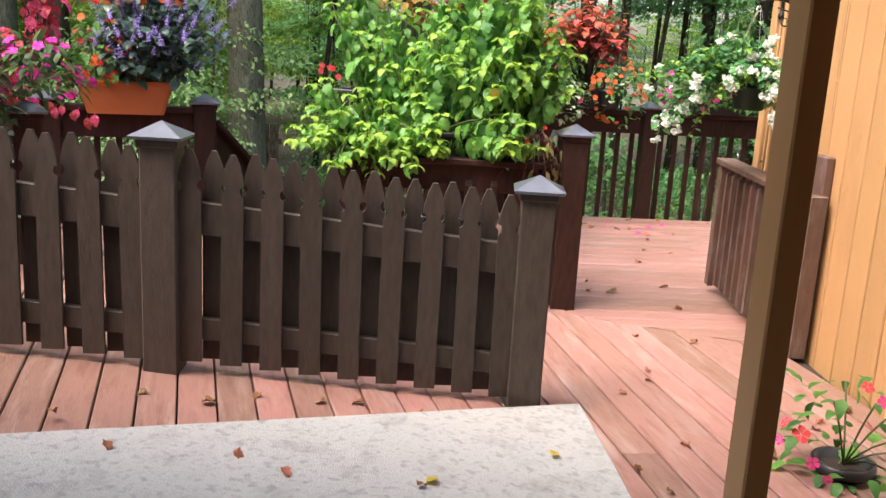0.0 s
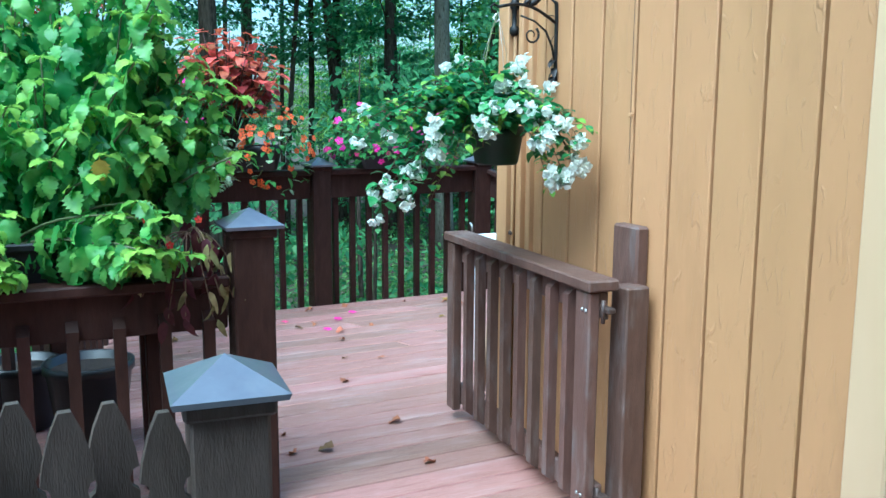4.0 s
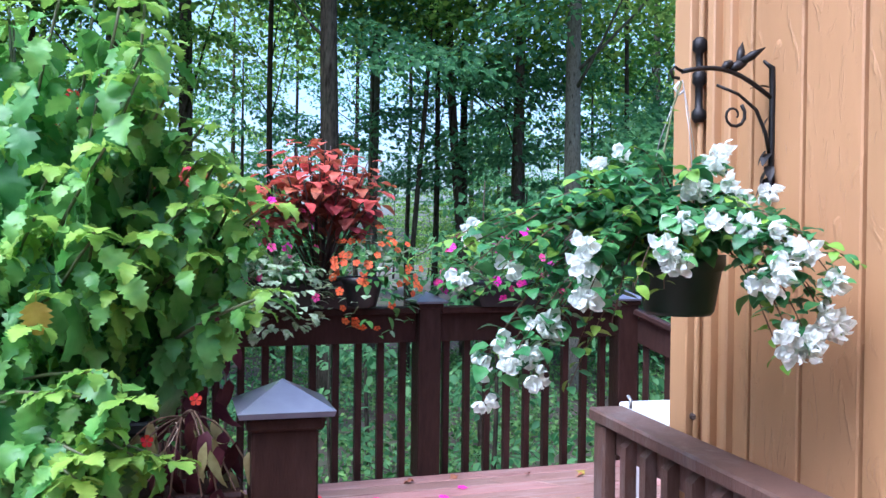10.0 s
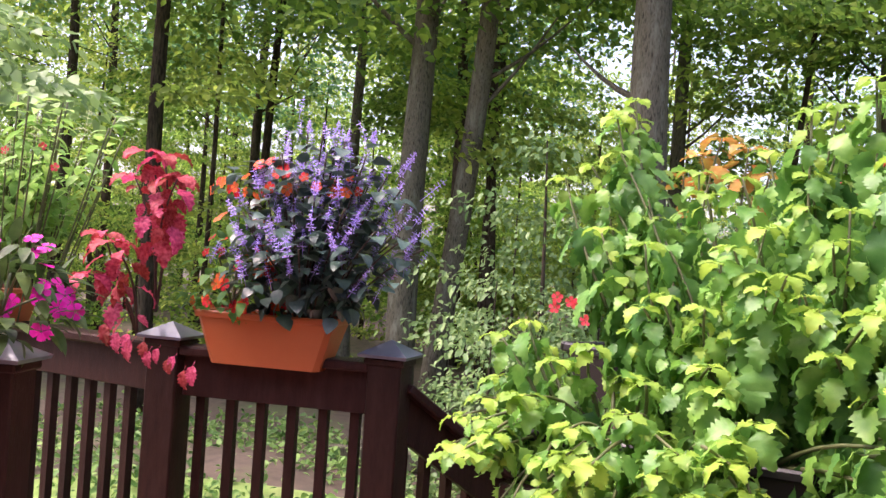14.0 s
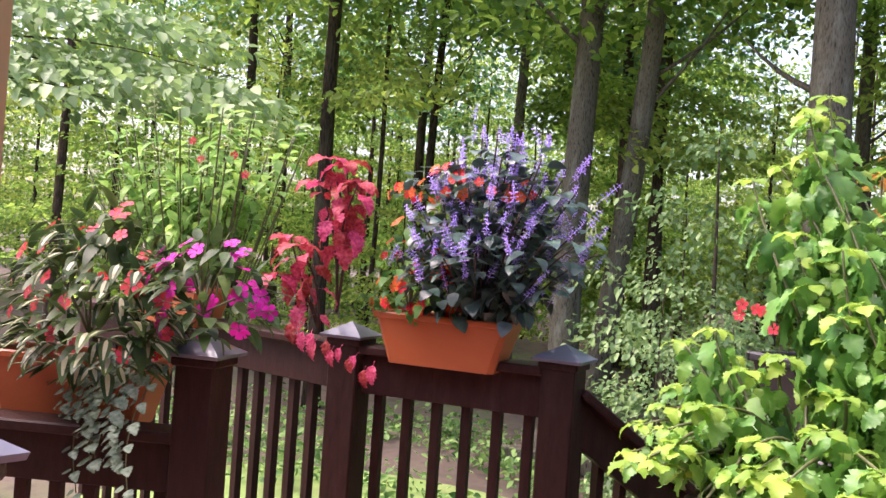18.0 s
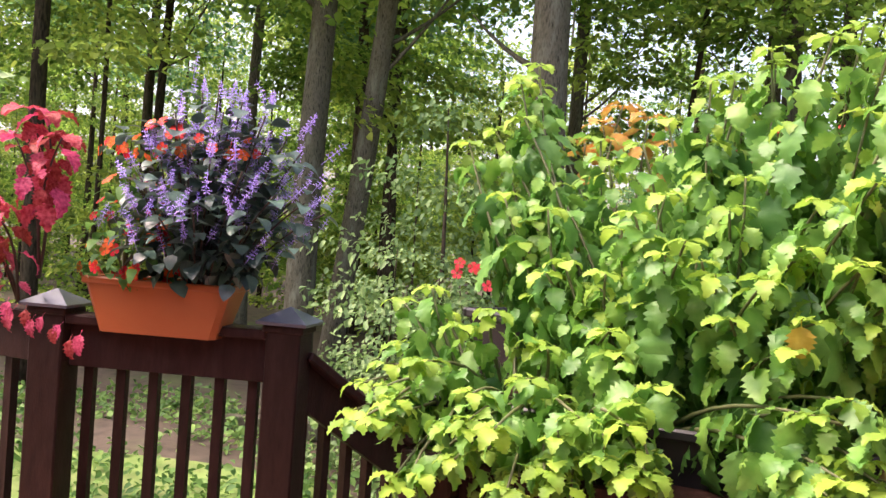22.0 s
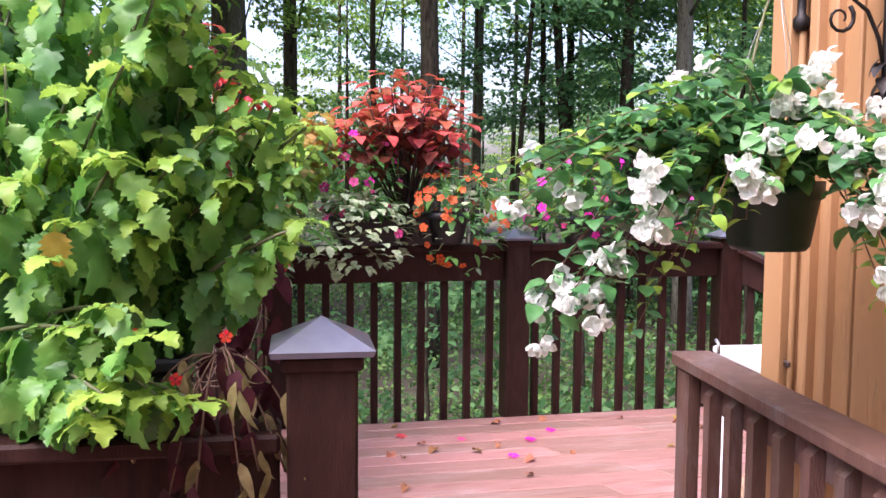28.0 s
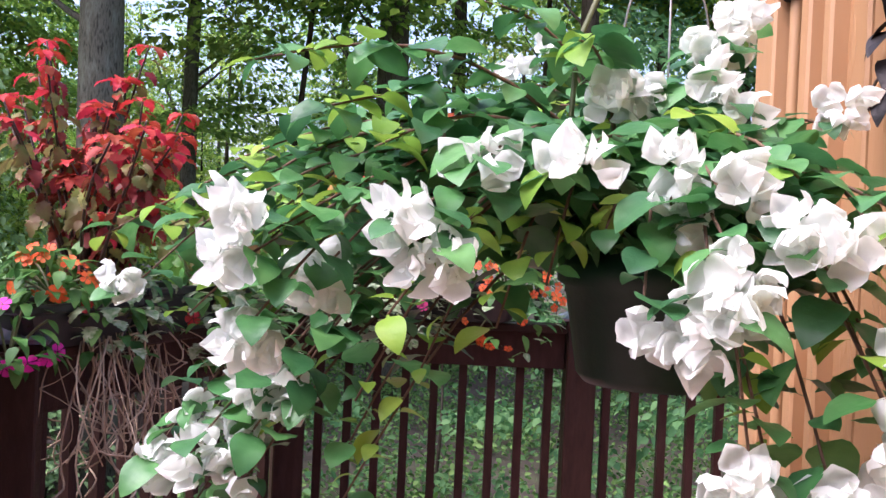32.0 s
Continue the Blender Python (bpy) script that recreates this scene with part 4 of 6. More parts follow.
L_DARK = leaves_of(DARKLEAF, 0.07, 0.058, fold=0.3, segs=7, petiole=0.25)
L_IMP = leaves_of(IMPLEAF, 0.07, 0.038, fold=0.3, segs=6)
L_NG, L_CREAM = leaves_of(NGLEAF, 0.10, 0.036, n=2, fold=0.3, segs=6), leaves_of(CREAMLEAF, 0.080, 0.013, n=2, fold=0.3, segs=6)
L_VARI, L_LAM = leaves_of(VARILEAF, 0.06, 0.05, teeth=1, fold=0.2, segs=10), leaves_of(LAMIUM, 0.046, 0.036, teeth=1, fold=0.2, segs=10)
L_SPIKE = leaves_of(SPIKELEAF, 0.115, 0.05, fold=0.3, segs=6)
L_WILT, L_MAROON = leaves_of(WILTED, 0.085, 0.022, fold=0.5, segs=6, wave=0.1), leaves_of(MAROON, 0.09, 0.032, fold=0.4, segs=6, wave=0.08)
F_ORANGE, F_RED, F_CORAL, F_MAG, F_PINK = (petals("flower", m, s) for m, s in ((ORANGE, 0.024), (REDPETAL, 0.024), (CORAL, 0.03), (MAGENTA, 0.03), (PINK, 0.024)))


def jit(r, s):
    return Vector((r.gauss(0, s), r.gauss(0, s), r.gauss(0, s)))


def coleus(name, base_of, tips, label, young, mid, old, seed, most=300, nodes=7, step=0.05, spread=1.0, stem=STEM, extra=0.0, group="", at=(0, 0, 0), fill=1, hang=0.22):
    """Branching stems that end in tips, each with crossed pairs of toothed leaves that grow and droop further down."""
    r = random.Random(seed)
    t = thing(name, at, label, "plant", group)
    o = Vector(at)
    tips = [Vector(p) for p in tips] + [Vector(p) + Vector((r.gauss(0, 0.06), r.gauss(0, 0.06), -r.uniform(0.03, 0.16))) for p in tips for _ in range(fill)]
    items = []
    for tip in tips:
        tip = Vector(tip) - o
        base = Vector(base_of(tip + o)) - o
        pts = curve(base, tip, Vector((r.uniform(-0.05, 0.05), r.uniform(-0.05, 0.05), 0.04)), 7)
        bm = bmesh.new()
        tube(bm, pts, [0.007 * (1 - 0.08 * k) for k in range(8)], 5)
        part("stem", bm, stem, t)
        d = (tip - pts[-2]).normalized()
        a = r.uniform(0, 3)
        ln = (tip - base).length
        # terminal rosette of small bright leaves
        for k in range(6):
            b = a + k * 1.571 + (0.785 if k > 3 else 0)
            out = Vector((math.cos(b), math.sin(b), 0.25 if k > 3 else -0.05)) + jit(r, 0.12)
            items.append((aim(tip, out, spin=r.uniform(-0.3, 0.3), s=(r.uniform(0.45, 0.65) if k > 3 else r.uniform(0.8, 1.1)) * spread), r.choice(young)))
        n = min(nodes, int(ln / step))
        for i in range(1, n + 1):
            f = 1 - i * step / ln
            p = base.lerp(tip, f) + (pts[4] - base.lerp(tip, 4 / 7)) * math.sin(math.pi * f)
            b = a + i * 1.5708 + 0.4
            kind = young if i == 1 and r.random() < 0.35 else mid if i <= 3 else old
            for s in (0, math.pi):
                out = Vector((math.cos(b + s), math.sin(b + s), -0.2 - hang * min(i, 6))) + jit(r, 0.34)
                items.append((aim(p, out, spin=r.uniform(-0.8, 0.8), s=r.choice((0.6, 0.75, 0.9, 1.0, 1.15)) * spread * (0.85 + 0.05 * min(i, 4))), r.choice(kind)))
                if r.random() < extra:
                    q = out + jit(r, 0.5)
                    items.append((aim(p + q.normalized() * 0.04, q, spin=r.uniform(-0.8, 0.8), s=r.uniform(0.45, 0.75) * spread), r.choice(mid if r.random() < 0.85 else young)))
    r.shuffle(items)
    pieces("leaf", items, t, most=most)
    return t


# ---- the big lime coleus behind the low railing ----
TALL = [(0.9, 4.97, 1.93), (0.83, 5.05, 1.91), (0.94, 4.87, 1.84), (0.63, 5.2, 1.89), (0.54, 5.3, 1.85), (-0.05, 5.45, 1.91), (-0.07, 5.35, 1.84), (0.37, 5.3, 1.73),
        (0.18, 5.35, 1.68), (-0.12, 5.3, 1.69), (0.73, 5.1, 1.77), (1.06, 4.95, 1.61), (0.99, 4.93, 1.68), (1.14, 4.9, 1.49), (1.20, 4.92, 1.44), (1.15, 4.95, 1.38), (1.06, 4.95, 1.55)]
MID = [(-0.03, 5.15, 1.5), (0.42, 5.05, 1.51), (0.58, 4.95, 1.48), (0.5, 4.88, 1.4), (0.18, 5.05, 1.33), (0.3, 5.0, 1.31), (0.77, 4.85, 1.5), (0.87, 4.82, 1.54),
       (0.68, 4.83, 1.33), (0.31, 5.1, 1.42), (0.05, 5.2, 1.43), (0.74, 4.85, 1.4), (0.96, 4.82, 1.37), (1.06, 4.86, 1.33), (0.85, 4.95, 1.7), (0.72, 5.05, 1.62), (0.5, 5.15, 1.65)]
LOW = [(-0.2, 5.1, 1.23), (0.02, 5.0, 1.19), (0.18, 4.95, 1.12), (-0.26, 5.05, 1.07), (-0.28, 5.0, 1.02), (-0.05, 4.95, 1.15), (0.34, 4.9, 1.18), (-0.12, 4.85, 1.06),
       (0.18, 4.8, 1.06), (0.32, 4.75, 1.0), (0.48, 4.8, 1.08), (0.05, 4.8, 1.01), (0.28, 4.74, 0.95), (0.86, 4.74, 1.11), (0.79, 4.76, 1.07), (-0.15, 4.8, 0.95), (-0.22, 4.9, 0.98), (0.0, 4.78, 0.93), (0.12, 4.74, 0.90), (0.26, 4.72, 0.88), (0.38, 4.72, 0.93), (0.43, 4.74, 1.0), (0.88, 4.72, 1.0), (0.93, 4.72, 1.06)]
coleus("coleus_plant", lambda p: (0.55 + (p.x - 0.55) * 0.45, 5.12, 0.95), TALL, "tall lime green coleus with toothed leaves in a black pot", L_LIME, L_MID, L_GREEN, 1, most=250, nodes=15, step=0.045, extra=0.6, fill=2, hang=0.32, at=(0.55, 5.12, 0.95))
coleus("coleus_plant", lambda p: (0.5 + (p.x - 0.5) * 0.5, 5.1, 0.95), MID, "bushy yellow green coleus filling a black pot", L_LIME, L_MID, L_GREEN, 2, most=260, nodes=10, step=0.044, extra=0.7, fill=2, hang=0.32, at=(0.5, 5.1, 0.95))
coleus("coleus_plant", lambda p: (0.1 + (p.x - 0.1) * 0.5, 5.08, 0.93), LOW, "low lime coleus drooping over the railing", L_LIME, L_MID, L_MID + L_GREEN, 3, most=280, nodes=8, step=0.038, extra=0.5, fill=2, hang=0.32, at=(0.1, 5.08, 0.93))
r = random.Random(9)
yl = thing("coleus_leaves", (0.75, 4.8, 1.2), "yellowed coleus leaf hanging in the plant", "leaf")
pieces("leaf", [(aim((0, 0, 0.06), (0.05, -0.1, -1), up=(0, -1, 0), s=0.65), L_YEL[0])], yl)


def trough(name, at, rz, top_len, top_w, h, mat, label, group="", taper=0.82, lip=0.018):
    t = thing(name, at, label, "planter", group, rz=rz)
    bm = bmesh.new()
    rings = []
    for f, z, k in ((taper, 0, 0), (0.99, h - 0.03, 0), (0.99, h, 0), (0.93, h, 0), (0.90, h - 0.05, 0)):
        a, b = top_len / 2 * f, top_w / 2 * (f if f < 0.9 else f)
        c = 0.02
        rings.append([bm.verts.new(p) for p in ((-a + c, -b, z), (a - c, -b, z), (a, -b + c, z), (a, b - c, z), (a - c, b, z), (-a + c, b, z), (-a, b - c, z), (-a, -b + c, z))])
    bm.faces.new(rings[0][::-1])
    for u, v in zip(rings, rings[1:]):
        for k in range(8):
            bm.faces.new((u[k], u[(k + 1) % 8], v[(k + 1) % 8], v[k]))
    part("body", bm, mat, t)
    bm = bmesh.new()
    for s in (-1, 1):
        box(bm, (0, s * top_w / 2, h - 0.012), (top_len + 0.01, lip, 0.028), bevel=0.006)
        box(bm, (s * top_len / 2, 0, h - 0.012), (lip, top_w - 0.02, 0.028), bevel=0.006)
    part("rim", bm, mat, t)
    bm = bmesh.new()
    box(bm, (0, 0, h - 0.05), (top_len * 0.91, top_w * 0.88, 0.02))
    part("soil", bm, SOIL, t)
    return t


def round_pot(name, at, r_top, r_low, h, mat, label, group="", rim=0.012):
    t = thing(name, at, label, "pot", group)
    bm = bmesh.new()
    lathe(bm, [(r_low * 0.9, 0), (r_low, 0.01), (r_top, h - 0.04), (r_top + rim, h - 0.035), (r_top + rim, h), (r_top - 0.004, h), (r_top - 0.01, h - 0.04)], 32)
    part("body", bm, mat, t)
    bm = bmesh.new()
    lathe(bm, [(r_top - 0.012, h - 0.045), (r_top - 0.012, h - 0.035)], 24)
    part("soil", bm, SOIL, t)
    return t


trough("planter_box", (0.42, 5.06, 0.75), 2, 1.05, 0.26, 0.22, BLACKPOT, "long black plastic planter box behind the low railing")
bench = thing("plant_stand", (0.42, 5.06, 0), "dark brown wooden stand under the black planter", "stand")
for name, c, s in [("top", (0, 0, 0.725), (1.1, 0.28, 0.045))] + [("leg", (sx * 0.48, sy * 0.1, 0.35), (0.05, 0.05, 0.70)) for sx in (-1, 1) for sy in (-1, 1)]:
    bm = bmesh.new()
    box(bm, c, s, bevel=0.004)
    part(name, bm, BROWN, bench)
round_pot("floor_pot", (0.72, 5.72, 0), 0.17, 0.13, 0.36, BLACKPOT, "large black plastic pot standing on the deck")
round_pot("floor_pot", (0.46, 6.05, 0), 0.15, 0.12, 0.3, BLACKPOT, "black plastic pot standing on the deck by the railing")
# wilted trailing plant beside the gate post
wp = thing("trailing_plant", (1.02, 4.90, 0.99), "trailing plant with wilted cream and maroon leaves", "plant")
r = random.Random(21)
items = []
for k in range(16):
    a = r.uniform(0, 6.28)
    end = Vector((0.16 * math.cos(a), 0.12 * math.sin(a), r.uniform(-0.28, -0.05)))
    bm = bmesh.new()
    tube(bm, curve((0, 0, 0), end, (0, 0, 0.05)), 0.0025, 4)
    part("stem", bm, WOODY, wp)
    for j in range(6):
        items.append((aim(end * (0.4 + 0.16 * j) + Vector((0, 0, 0.05)), (r.uniform(-.4, .4), r.uniform(-.4, .4), -1), up=(r.uniform(-1, 1), -1, 0.2)), r.choice(L_WILT if r.random() < 0.6 else L_MAROON)))
pieces("leaf", items, wp)
pieces("flower", [(facing((r.uniform(-0.15, 0.05), -0.08, r.uniform(-0.05, 0.1)), (0, -1, 0.2), 0.55), F_RED) for _ in range(3)], wp)
mp = thing("trailing_plant", (1.0, 5.18, 1.0), "dark maroon leaved plant hanging from a pot", "plant")
items = [(aim((r.uniform(-0.14, 0.14), r.uniform(-0.12, 0.12), r.uniform(-0.05, 0.2)), (r.uniform(-.5, .5), r.uniform(-.5, .5), -1), up=(r.uniform(-1, 1), -1, 0.3), s=r.uniform(0.7, 1.1)), r.choice(L_MAROON)) for _ in range(46)]
pieces("leaf", items, mp)
# amber coleus and red fuchsia peeping out behind
coleus("coleus_plant", lambda p: (0.15, 5.75, 1.0), [(0.15, 5.75, 1.84), (0.24, 5.72, 1.80), (0.08, 5.78, 1.78), (0.02, 5.8, 1.72), (0.3, 5.76, 1.72)], "amber and red coleus rising behind the lime coleus", L_AMBER, L_AMBER, L_SCARLET, 31, nodes=2, spread=0.75, fill=0, at=(0.15, 5.75, 1.0))
bk = trough("planter_box", (0.02, 5.60, 0.98), 62, 0.6, 0.2, 0.18, BLACKPOT, "black planter box on the side railing")
fp = thing("flowering_plant", (-0.25, 5.55, 1.0), "small red flowering plant with striped leaves on the side railing", "plant")
r = random.Random(33)
pieces("leaf", [(aim((0.02 * math.cos(k), 0.02 * math.sin(k), 0.03 * (k % 9)), (math.cos(k * 2.4), math.sin(k * 2.4), 0.2), s=0.8), r.choice(L_NG)) for k in range(24)], fp)
pieces("flower", [(facing((r.uniform(-0.08, 0.08), -0.08, 0.27 + r.uniform(-0.05, 0.06)), (0.3, -1, 0.2), 0.65), F_CORAL) for _ in range(5)], fp)

# ---- white bougainvillea in its hanging pot ----
POT = Vector((2.164, 4.851, 1.195))
pot = round_pot("hanging_pot", POT[:], 0.099, 0.083, 0.145, GREENPOT, "dark green plastic hanging pot", rim=0.009)
bm = bmesh.new()
for k in range(3):
    a = k * 2.094 + 0.4
    tube(bm, [(0.105 * math.cos(a), 0.105 * math.sin(a), 0.14), (0.05 * math.cos(a), 0.05 * math.sin(a), 0.42), (-0.01, -0.02, 0.56)], 0.0012, 4)
part("hanger_wire", bm, STEEL, pot)
# flower clusters: the long arm with its hanging end, then the crown and the side towards the wall
WHITES = [(1.591, 4.8, 1.276), (1.65, 4.93, 1.375), (1.8, 4.57, 1.343), (1.778, 4.57, 1.32), (1.786, 4.56, 1.263), (1.827, 4.65, 1.308), (1.687, 4.78, 1.307), (1.918, 4.5, 1.357), (1.939, 4.49, 1.329),
          (1.746, 4.72, 1.175), (1.779, 4.72, 1.172), (1.66, 4.77, 1.135), (1.632, 4.78, 1.085), (1.734, 4.72, 1.115), (1.729, 4.72, 1.068), (1.652, 4.80, 1.012), (1.689, 4.72, 1.12)]
WHITES2 = [(1.974, 4.53, 1.406), (2.027, 4.51, 1.395), (2.049, 4.94, 1.57), (1.988, 4.975, 1.54), (2.11, 4.7, 1.49), (2.16, 4.68, 1.50), (2.19, 4.66, 1.475), (2.226, 4.79, 1.57), (2.2, 4.74, 1.54),
           (2.29, 4.71, 1.47), (2.111, 4.5, 1.377), (2.145, 4.5, 1.388), (2.142, 4.45, 1.345), (2.09, 4.47, 1.309), (2.13, 4.44, 1.301), (2.195, 4.47, 1.35), (2.214, 4.46, 1.326), (2.279, 4.45, 1.291),
           (2.162, 4.45, 1.201), (2.181, 4.45, 1.169), (2.224, 4.45, 1.16), (2.262, 4.47, 1.229), (2.285, 4.47, 1.191)]
GREENS = [(1.52, 4.88, 1.33), (1.6, 4.85, 1.34), (1.65, 4.82, 1.25), (1.74, 4.78, 1.26), (1.72, 4.86, 1.33), (1.77, 4.6, 1.49), (1.82, 4.66, 1.46), (1.95, 4.72, 1.58), (1.78, 4.72, 1.46), (1.70, 4.8, 1.42), (1.88, 4.6, 1.42), (2.05, 4.85, 1.5), (1.95, 4.9, 1.42), (1.78, 4.92, 1.36), (1.84, 4.74, 1.12), (1.83, 4.74, 1.05), (2.2, 4.5, 1.40), (2.25, 4.46, 1.25),
          (2.05, 4.62, 1.52), (1.9, 4.8, 1.48), (2.15, 4.62, 1.46), (2.0, 4.66, 1.36), (2.03, 4.6, 1.31), (2.2, 4.6, 1.36), (1.99, 4.62, 1.27), (2.08, 4.62, 1.36), (1.87, 4.62, 1.20), (1.92, 4.7, 1.22), (1.9, 4.58, 1.28), (2.31, 4.43, 1.33), (1.72, 4.7, 1.36), (1.86, 4.86, 1.46), (2.21, 4.52, 1.12)]


def bract_cluster(seed):
    """Three or four papery flowers, each of three broad pointed bracts, crumpled a little."""
    r = random.Random(seed)
    bm = bmesh.new()
    for k in range(4 + seed % 2):
        h = r.uniform(0, 6.28)
        c = Vector((0.018 * math.cos(h), 0.018 * math.sin(h), r.uniform(0, 0.014)))
        axis = facing(c, (math.cos(h) * 0.7, math.sin(h) * 0.7, 1), 1.0, r.uniform(0, 2))
        for j in range(3):
            a = j * 2.094 + r.uniform(-0.25, 0.25)
            m = axis @ aim((0, 0, 0), (math.cos(a), math.sin(a), r.uniform(0.35, 1.2)), s=1)
            ln, w = r.uniform(0.026, 0.035), r.uniform(0.026, 0.034)
            bend, ph = r.uniform(-0.35, 0.5), r.uniform(0, 6)
            rows = []
            for i in range(6):
                u = i / 5
                ww = w / 2 * (0.25, 0.78, 1.0, 0.9, 0.55, 0.04)[i]
                z = -0.012 * math.sin(math.pi * u) + bend * 0.02 * u * u
                rows.append([bm.verts.new(m @ Vector((x * ww, u * ln, z + 0.006 * x * x + 0.0018 * math.sin(8 * u + 4 * x + ph) + r.uniform(-0.0008, 0.0008)))) for x in (-1, -0.5, 0, 0.5, 1)])
            for p, q in zip(rows, rows[1:]):
                for i in range(4):
                    bm.faces.new((p[i], p[i + 1], q[i + 1], q[i])).smooth = True
    me = bpy.data.meshes.new("bracts")
    bm.to_mesh(me)
    bm.free()
    me.materials.append(BRACT)
    return me


BR = [bract_cluster(k) for k in range(7)]
bg = thing("bougainvillea", (POT + Vector((0, 0, 0.12)))[:], "white flowering bougainvillea trailing out of a hanging pot", "plant")
o = POT + Vector((0, 0, 0.12))
r = random.Random(41)
leaves, flowers = [], []
shoots = [(Vector(p), True) for p in WHITES + WHITES2] + [(Vector(p), False) for p in GREENS]
for e, white in shoots:
    tip = e - o
    hop = 0.10 if tip.z < 0 else 0.05
    pts = curve((r.uniform(-0.06, 0.04), r.uniform(-0.09, 0.02), 0.02), tip, (0, 0, hop + 0.14 * max(0, tip.length - 0.2)), 9)
    bm = bmesh.new()
    tube(bm, pts, [0.003 * (1 - 0.07 * k) for k in range(10)], 5)
    part("stem", bm, WOODY, bg)
    n = int(tip.length / 0.0105)
    for i in range(2, n + 1):
        f = i / n
        p = pts[min(9, int(f * 9))].lerp(pts[min(9, int(f * 9) + 1)], f * 9 - int(f * 9))
        a = i * 2.4 + r.uniform(-0.5, 0.5)
        out = Vector((math.cos(a), math.sin(a) - 0.25, r.uniform(-0.55, 0.35)))
        leaves.append((aim(p, out, spin=r.uniform(-0.5, 0.5), s=r.uniform(0.5, 1.1)), r.choice(L_BOUGY if (f > 0.8 and not white and r.random() < 0.6) or r.random() < 0.08 else L_BOUG)))
    if white:
        for k in range(2 if r.random() < 0.35 else 1):
            out = Vector((r.uniform(-0.6, 0.5), -1, r.uniform(-0.4, 0.8)))
            flowers.append((facing(tip + jit(r, 0.011), out, r.uniform(0.66, 0.88), r.uniform(0, 6)), r.choice(BR)))
pieces("leaf", leaves, bg, most=300)
pieces("flower", flowers, bg, "papery white bracts")
# long thin whip shoot up the hanger
bm = bmesh.new()
tube(bm, [Vector(p) - o for p in ((2.05, 4.72, 1.40), (2.06, 4.76, 1.55), (2.11, 4.80, 1.68), (2.15, 4.83, 1.75))], 0.003, 5)
part("stem", bm, STEM, bg)
pieces("leaf", [(aim(Vector((2.07 + 0.02 * k / 3, 4.76 + 0.008 * k, 1.52 + 0.03 * k)) - o, (math.cos(k * 2.4), math.sin(k * 2.4), 0.4), s=0.5), L_BOUGY[k % 3]) for k in range(8)], bg)

# ---- wrought iron bracket with a bird ----
br = thing("plant_bracket", (2.41, 4.835, 1.65), "black wrought iron plant bracket with scroll, leaves and a small bird", "bracket")
bm = bmesh.new()
tube(bm, [(0, 0.0, -0.16), (-0.004, 0, -0.1), (-0.004, 0, 0.1), (-0.006, 0, 0.15), (-0.03, 0.0, 0.165)], [0.010, 0.008, 0.008, 0.008, 0.004], 6)
part("back_bar", bm, IRON, br)
bm = bmesh.new()
tube(bm, curve((-0.005, 0, 0.075), (-0.255, 0, 0.125), (0, 0, 0.035), 9), 0.006, 6)
tube(bm, [(-0.255, 0, 0.125), (-0.275, 0, 0.135), (-0.285, 0, 0.125), (-0.28, 0, 0.11), (-0.262, 0, 0.108)], 0.004, 6)
part("arm", bm, IRON, br)
bm = bmesh.new()
tube(bm, [(-0.008, 0, -0.07), (-0.022, 0, -0.01), (-0.05, 0, 0.045), (-0.10, 0, 0.08), (-0.16, 0, 0.098)], [0.005, 0.005, 0.005, 0.004, 0.004], 6)
part("brace", bm, IRON, br)
bm = bmesh.new()
tube(bm, [(-0.112 + 0.034 * (1 - 0.05 * k) * math.cos(0.9 - 0.55 * k), 0, 0.028 - 0.034 * (1 - 0.05 * k) * math.sin(0.9 - 0.55 * k) * -1) for k in range(15)], [0.005 - 0.0002 * k for k in range(15)], 6)
part("scroll", bm, IRON, br)
bm = bmesh.new()
lathe(bm, [(0.002, -0.03), (0.011, -0.015), (0.013, 0.0), (0.009, 0.015), (0.002, 0.03)], 10)
bmesh.ops.transform(bm, matrix=pose(-0.10, 0, 0.15, 0, 65, 0), verts=bm.verts)
for a, b in (((-0.10, 0, 0.155), (-0.07, 0.03, 0.215)), ((-0.10, 0, 0.155), (-0.05, -0.035, 0.19)), ((-0.12, 0, 0.155), (-0.15, 0, 0.14))):
    tube(bm, [a, ((a[0] + b[0]) / 2, (a[1] + b[1]) / 2, (a[2] + b[2]) / 2), b], [0.008, 0.011, 0.001], 5)
part("bird", bm, IRON, br, "small black iron bird")
LI = [leaf_mesh("iron_leaf", IRON, 0.05, 0.026, fold=0.4, droop=0.6)]
pieces("iron_leaf", [(aim((-0.012, 0, z), d), LI[0]) for z, d in ((-0.05, (-1, 0.4, -1)), (-0.06, (-1, -0.6, -0.6)), (-0.09, (-0.5, -1, -1)), (-0.1, (-0.8, 0.2, -1)), (-0.12, (-0.6, -0.5, -1)), (-0.13, (-0.9, 0.3, -0.7)), (0.03, (-0.6, 0.3, -1)), (0.1, (-1, 0.5, 0.3)))], br)
bm = bmesh.new()
tube(bm, [(-0.262, 0, 0.10), (-0.275, 0, 0.085), (-0.262, 0, 0.07), (-0.25, 0, 0.08)], 0.0035, 6)
part("hook", bm, WHITE, br, "white plastic hook")


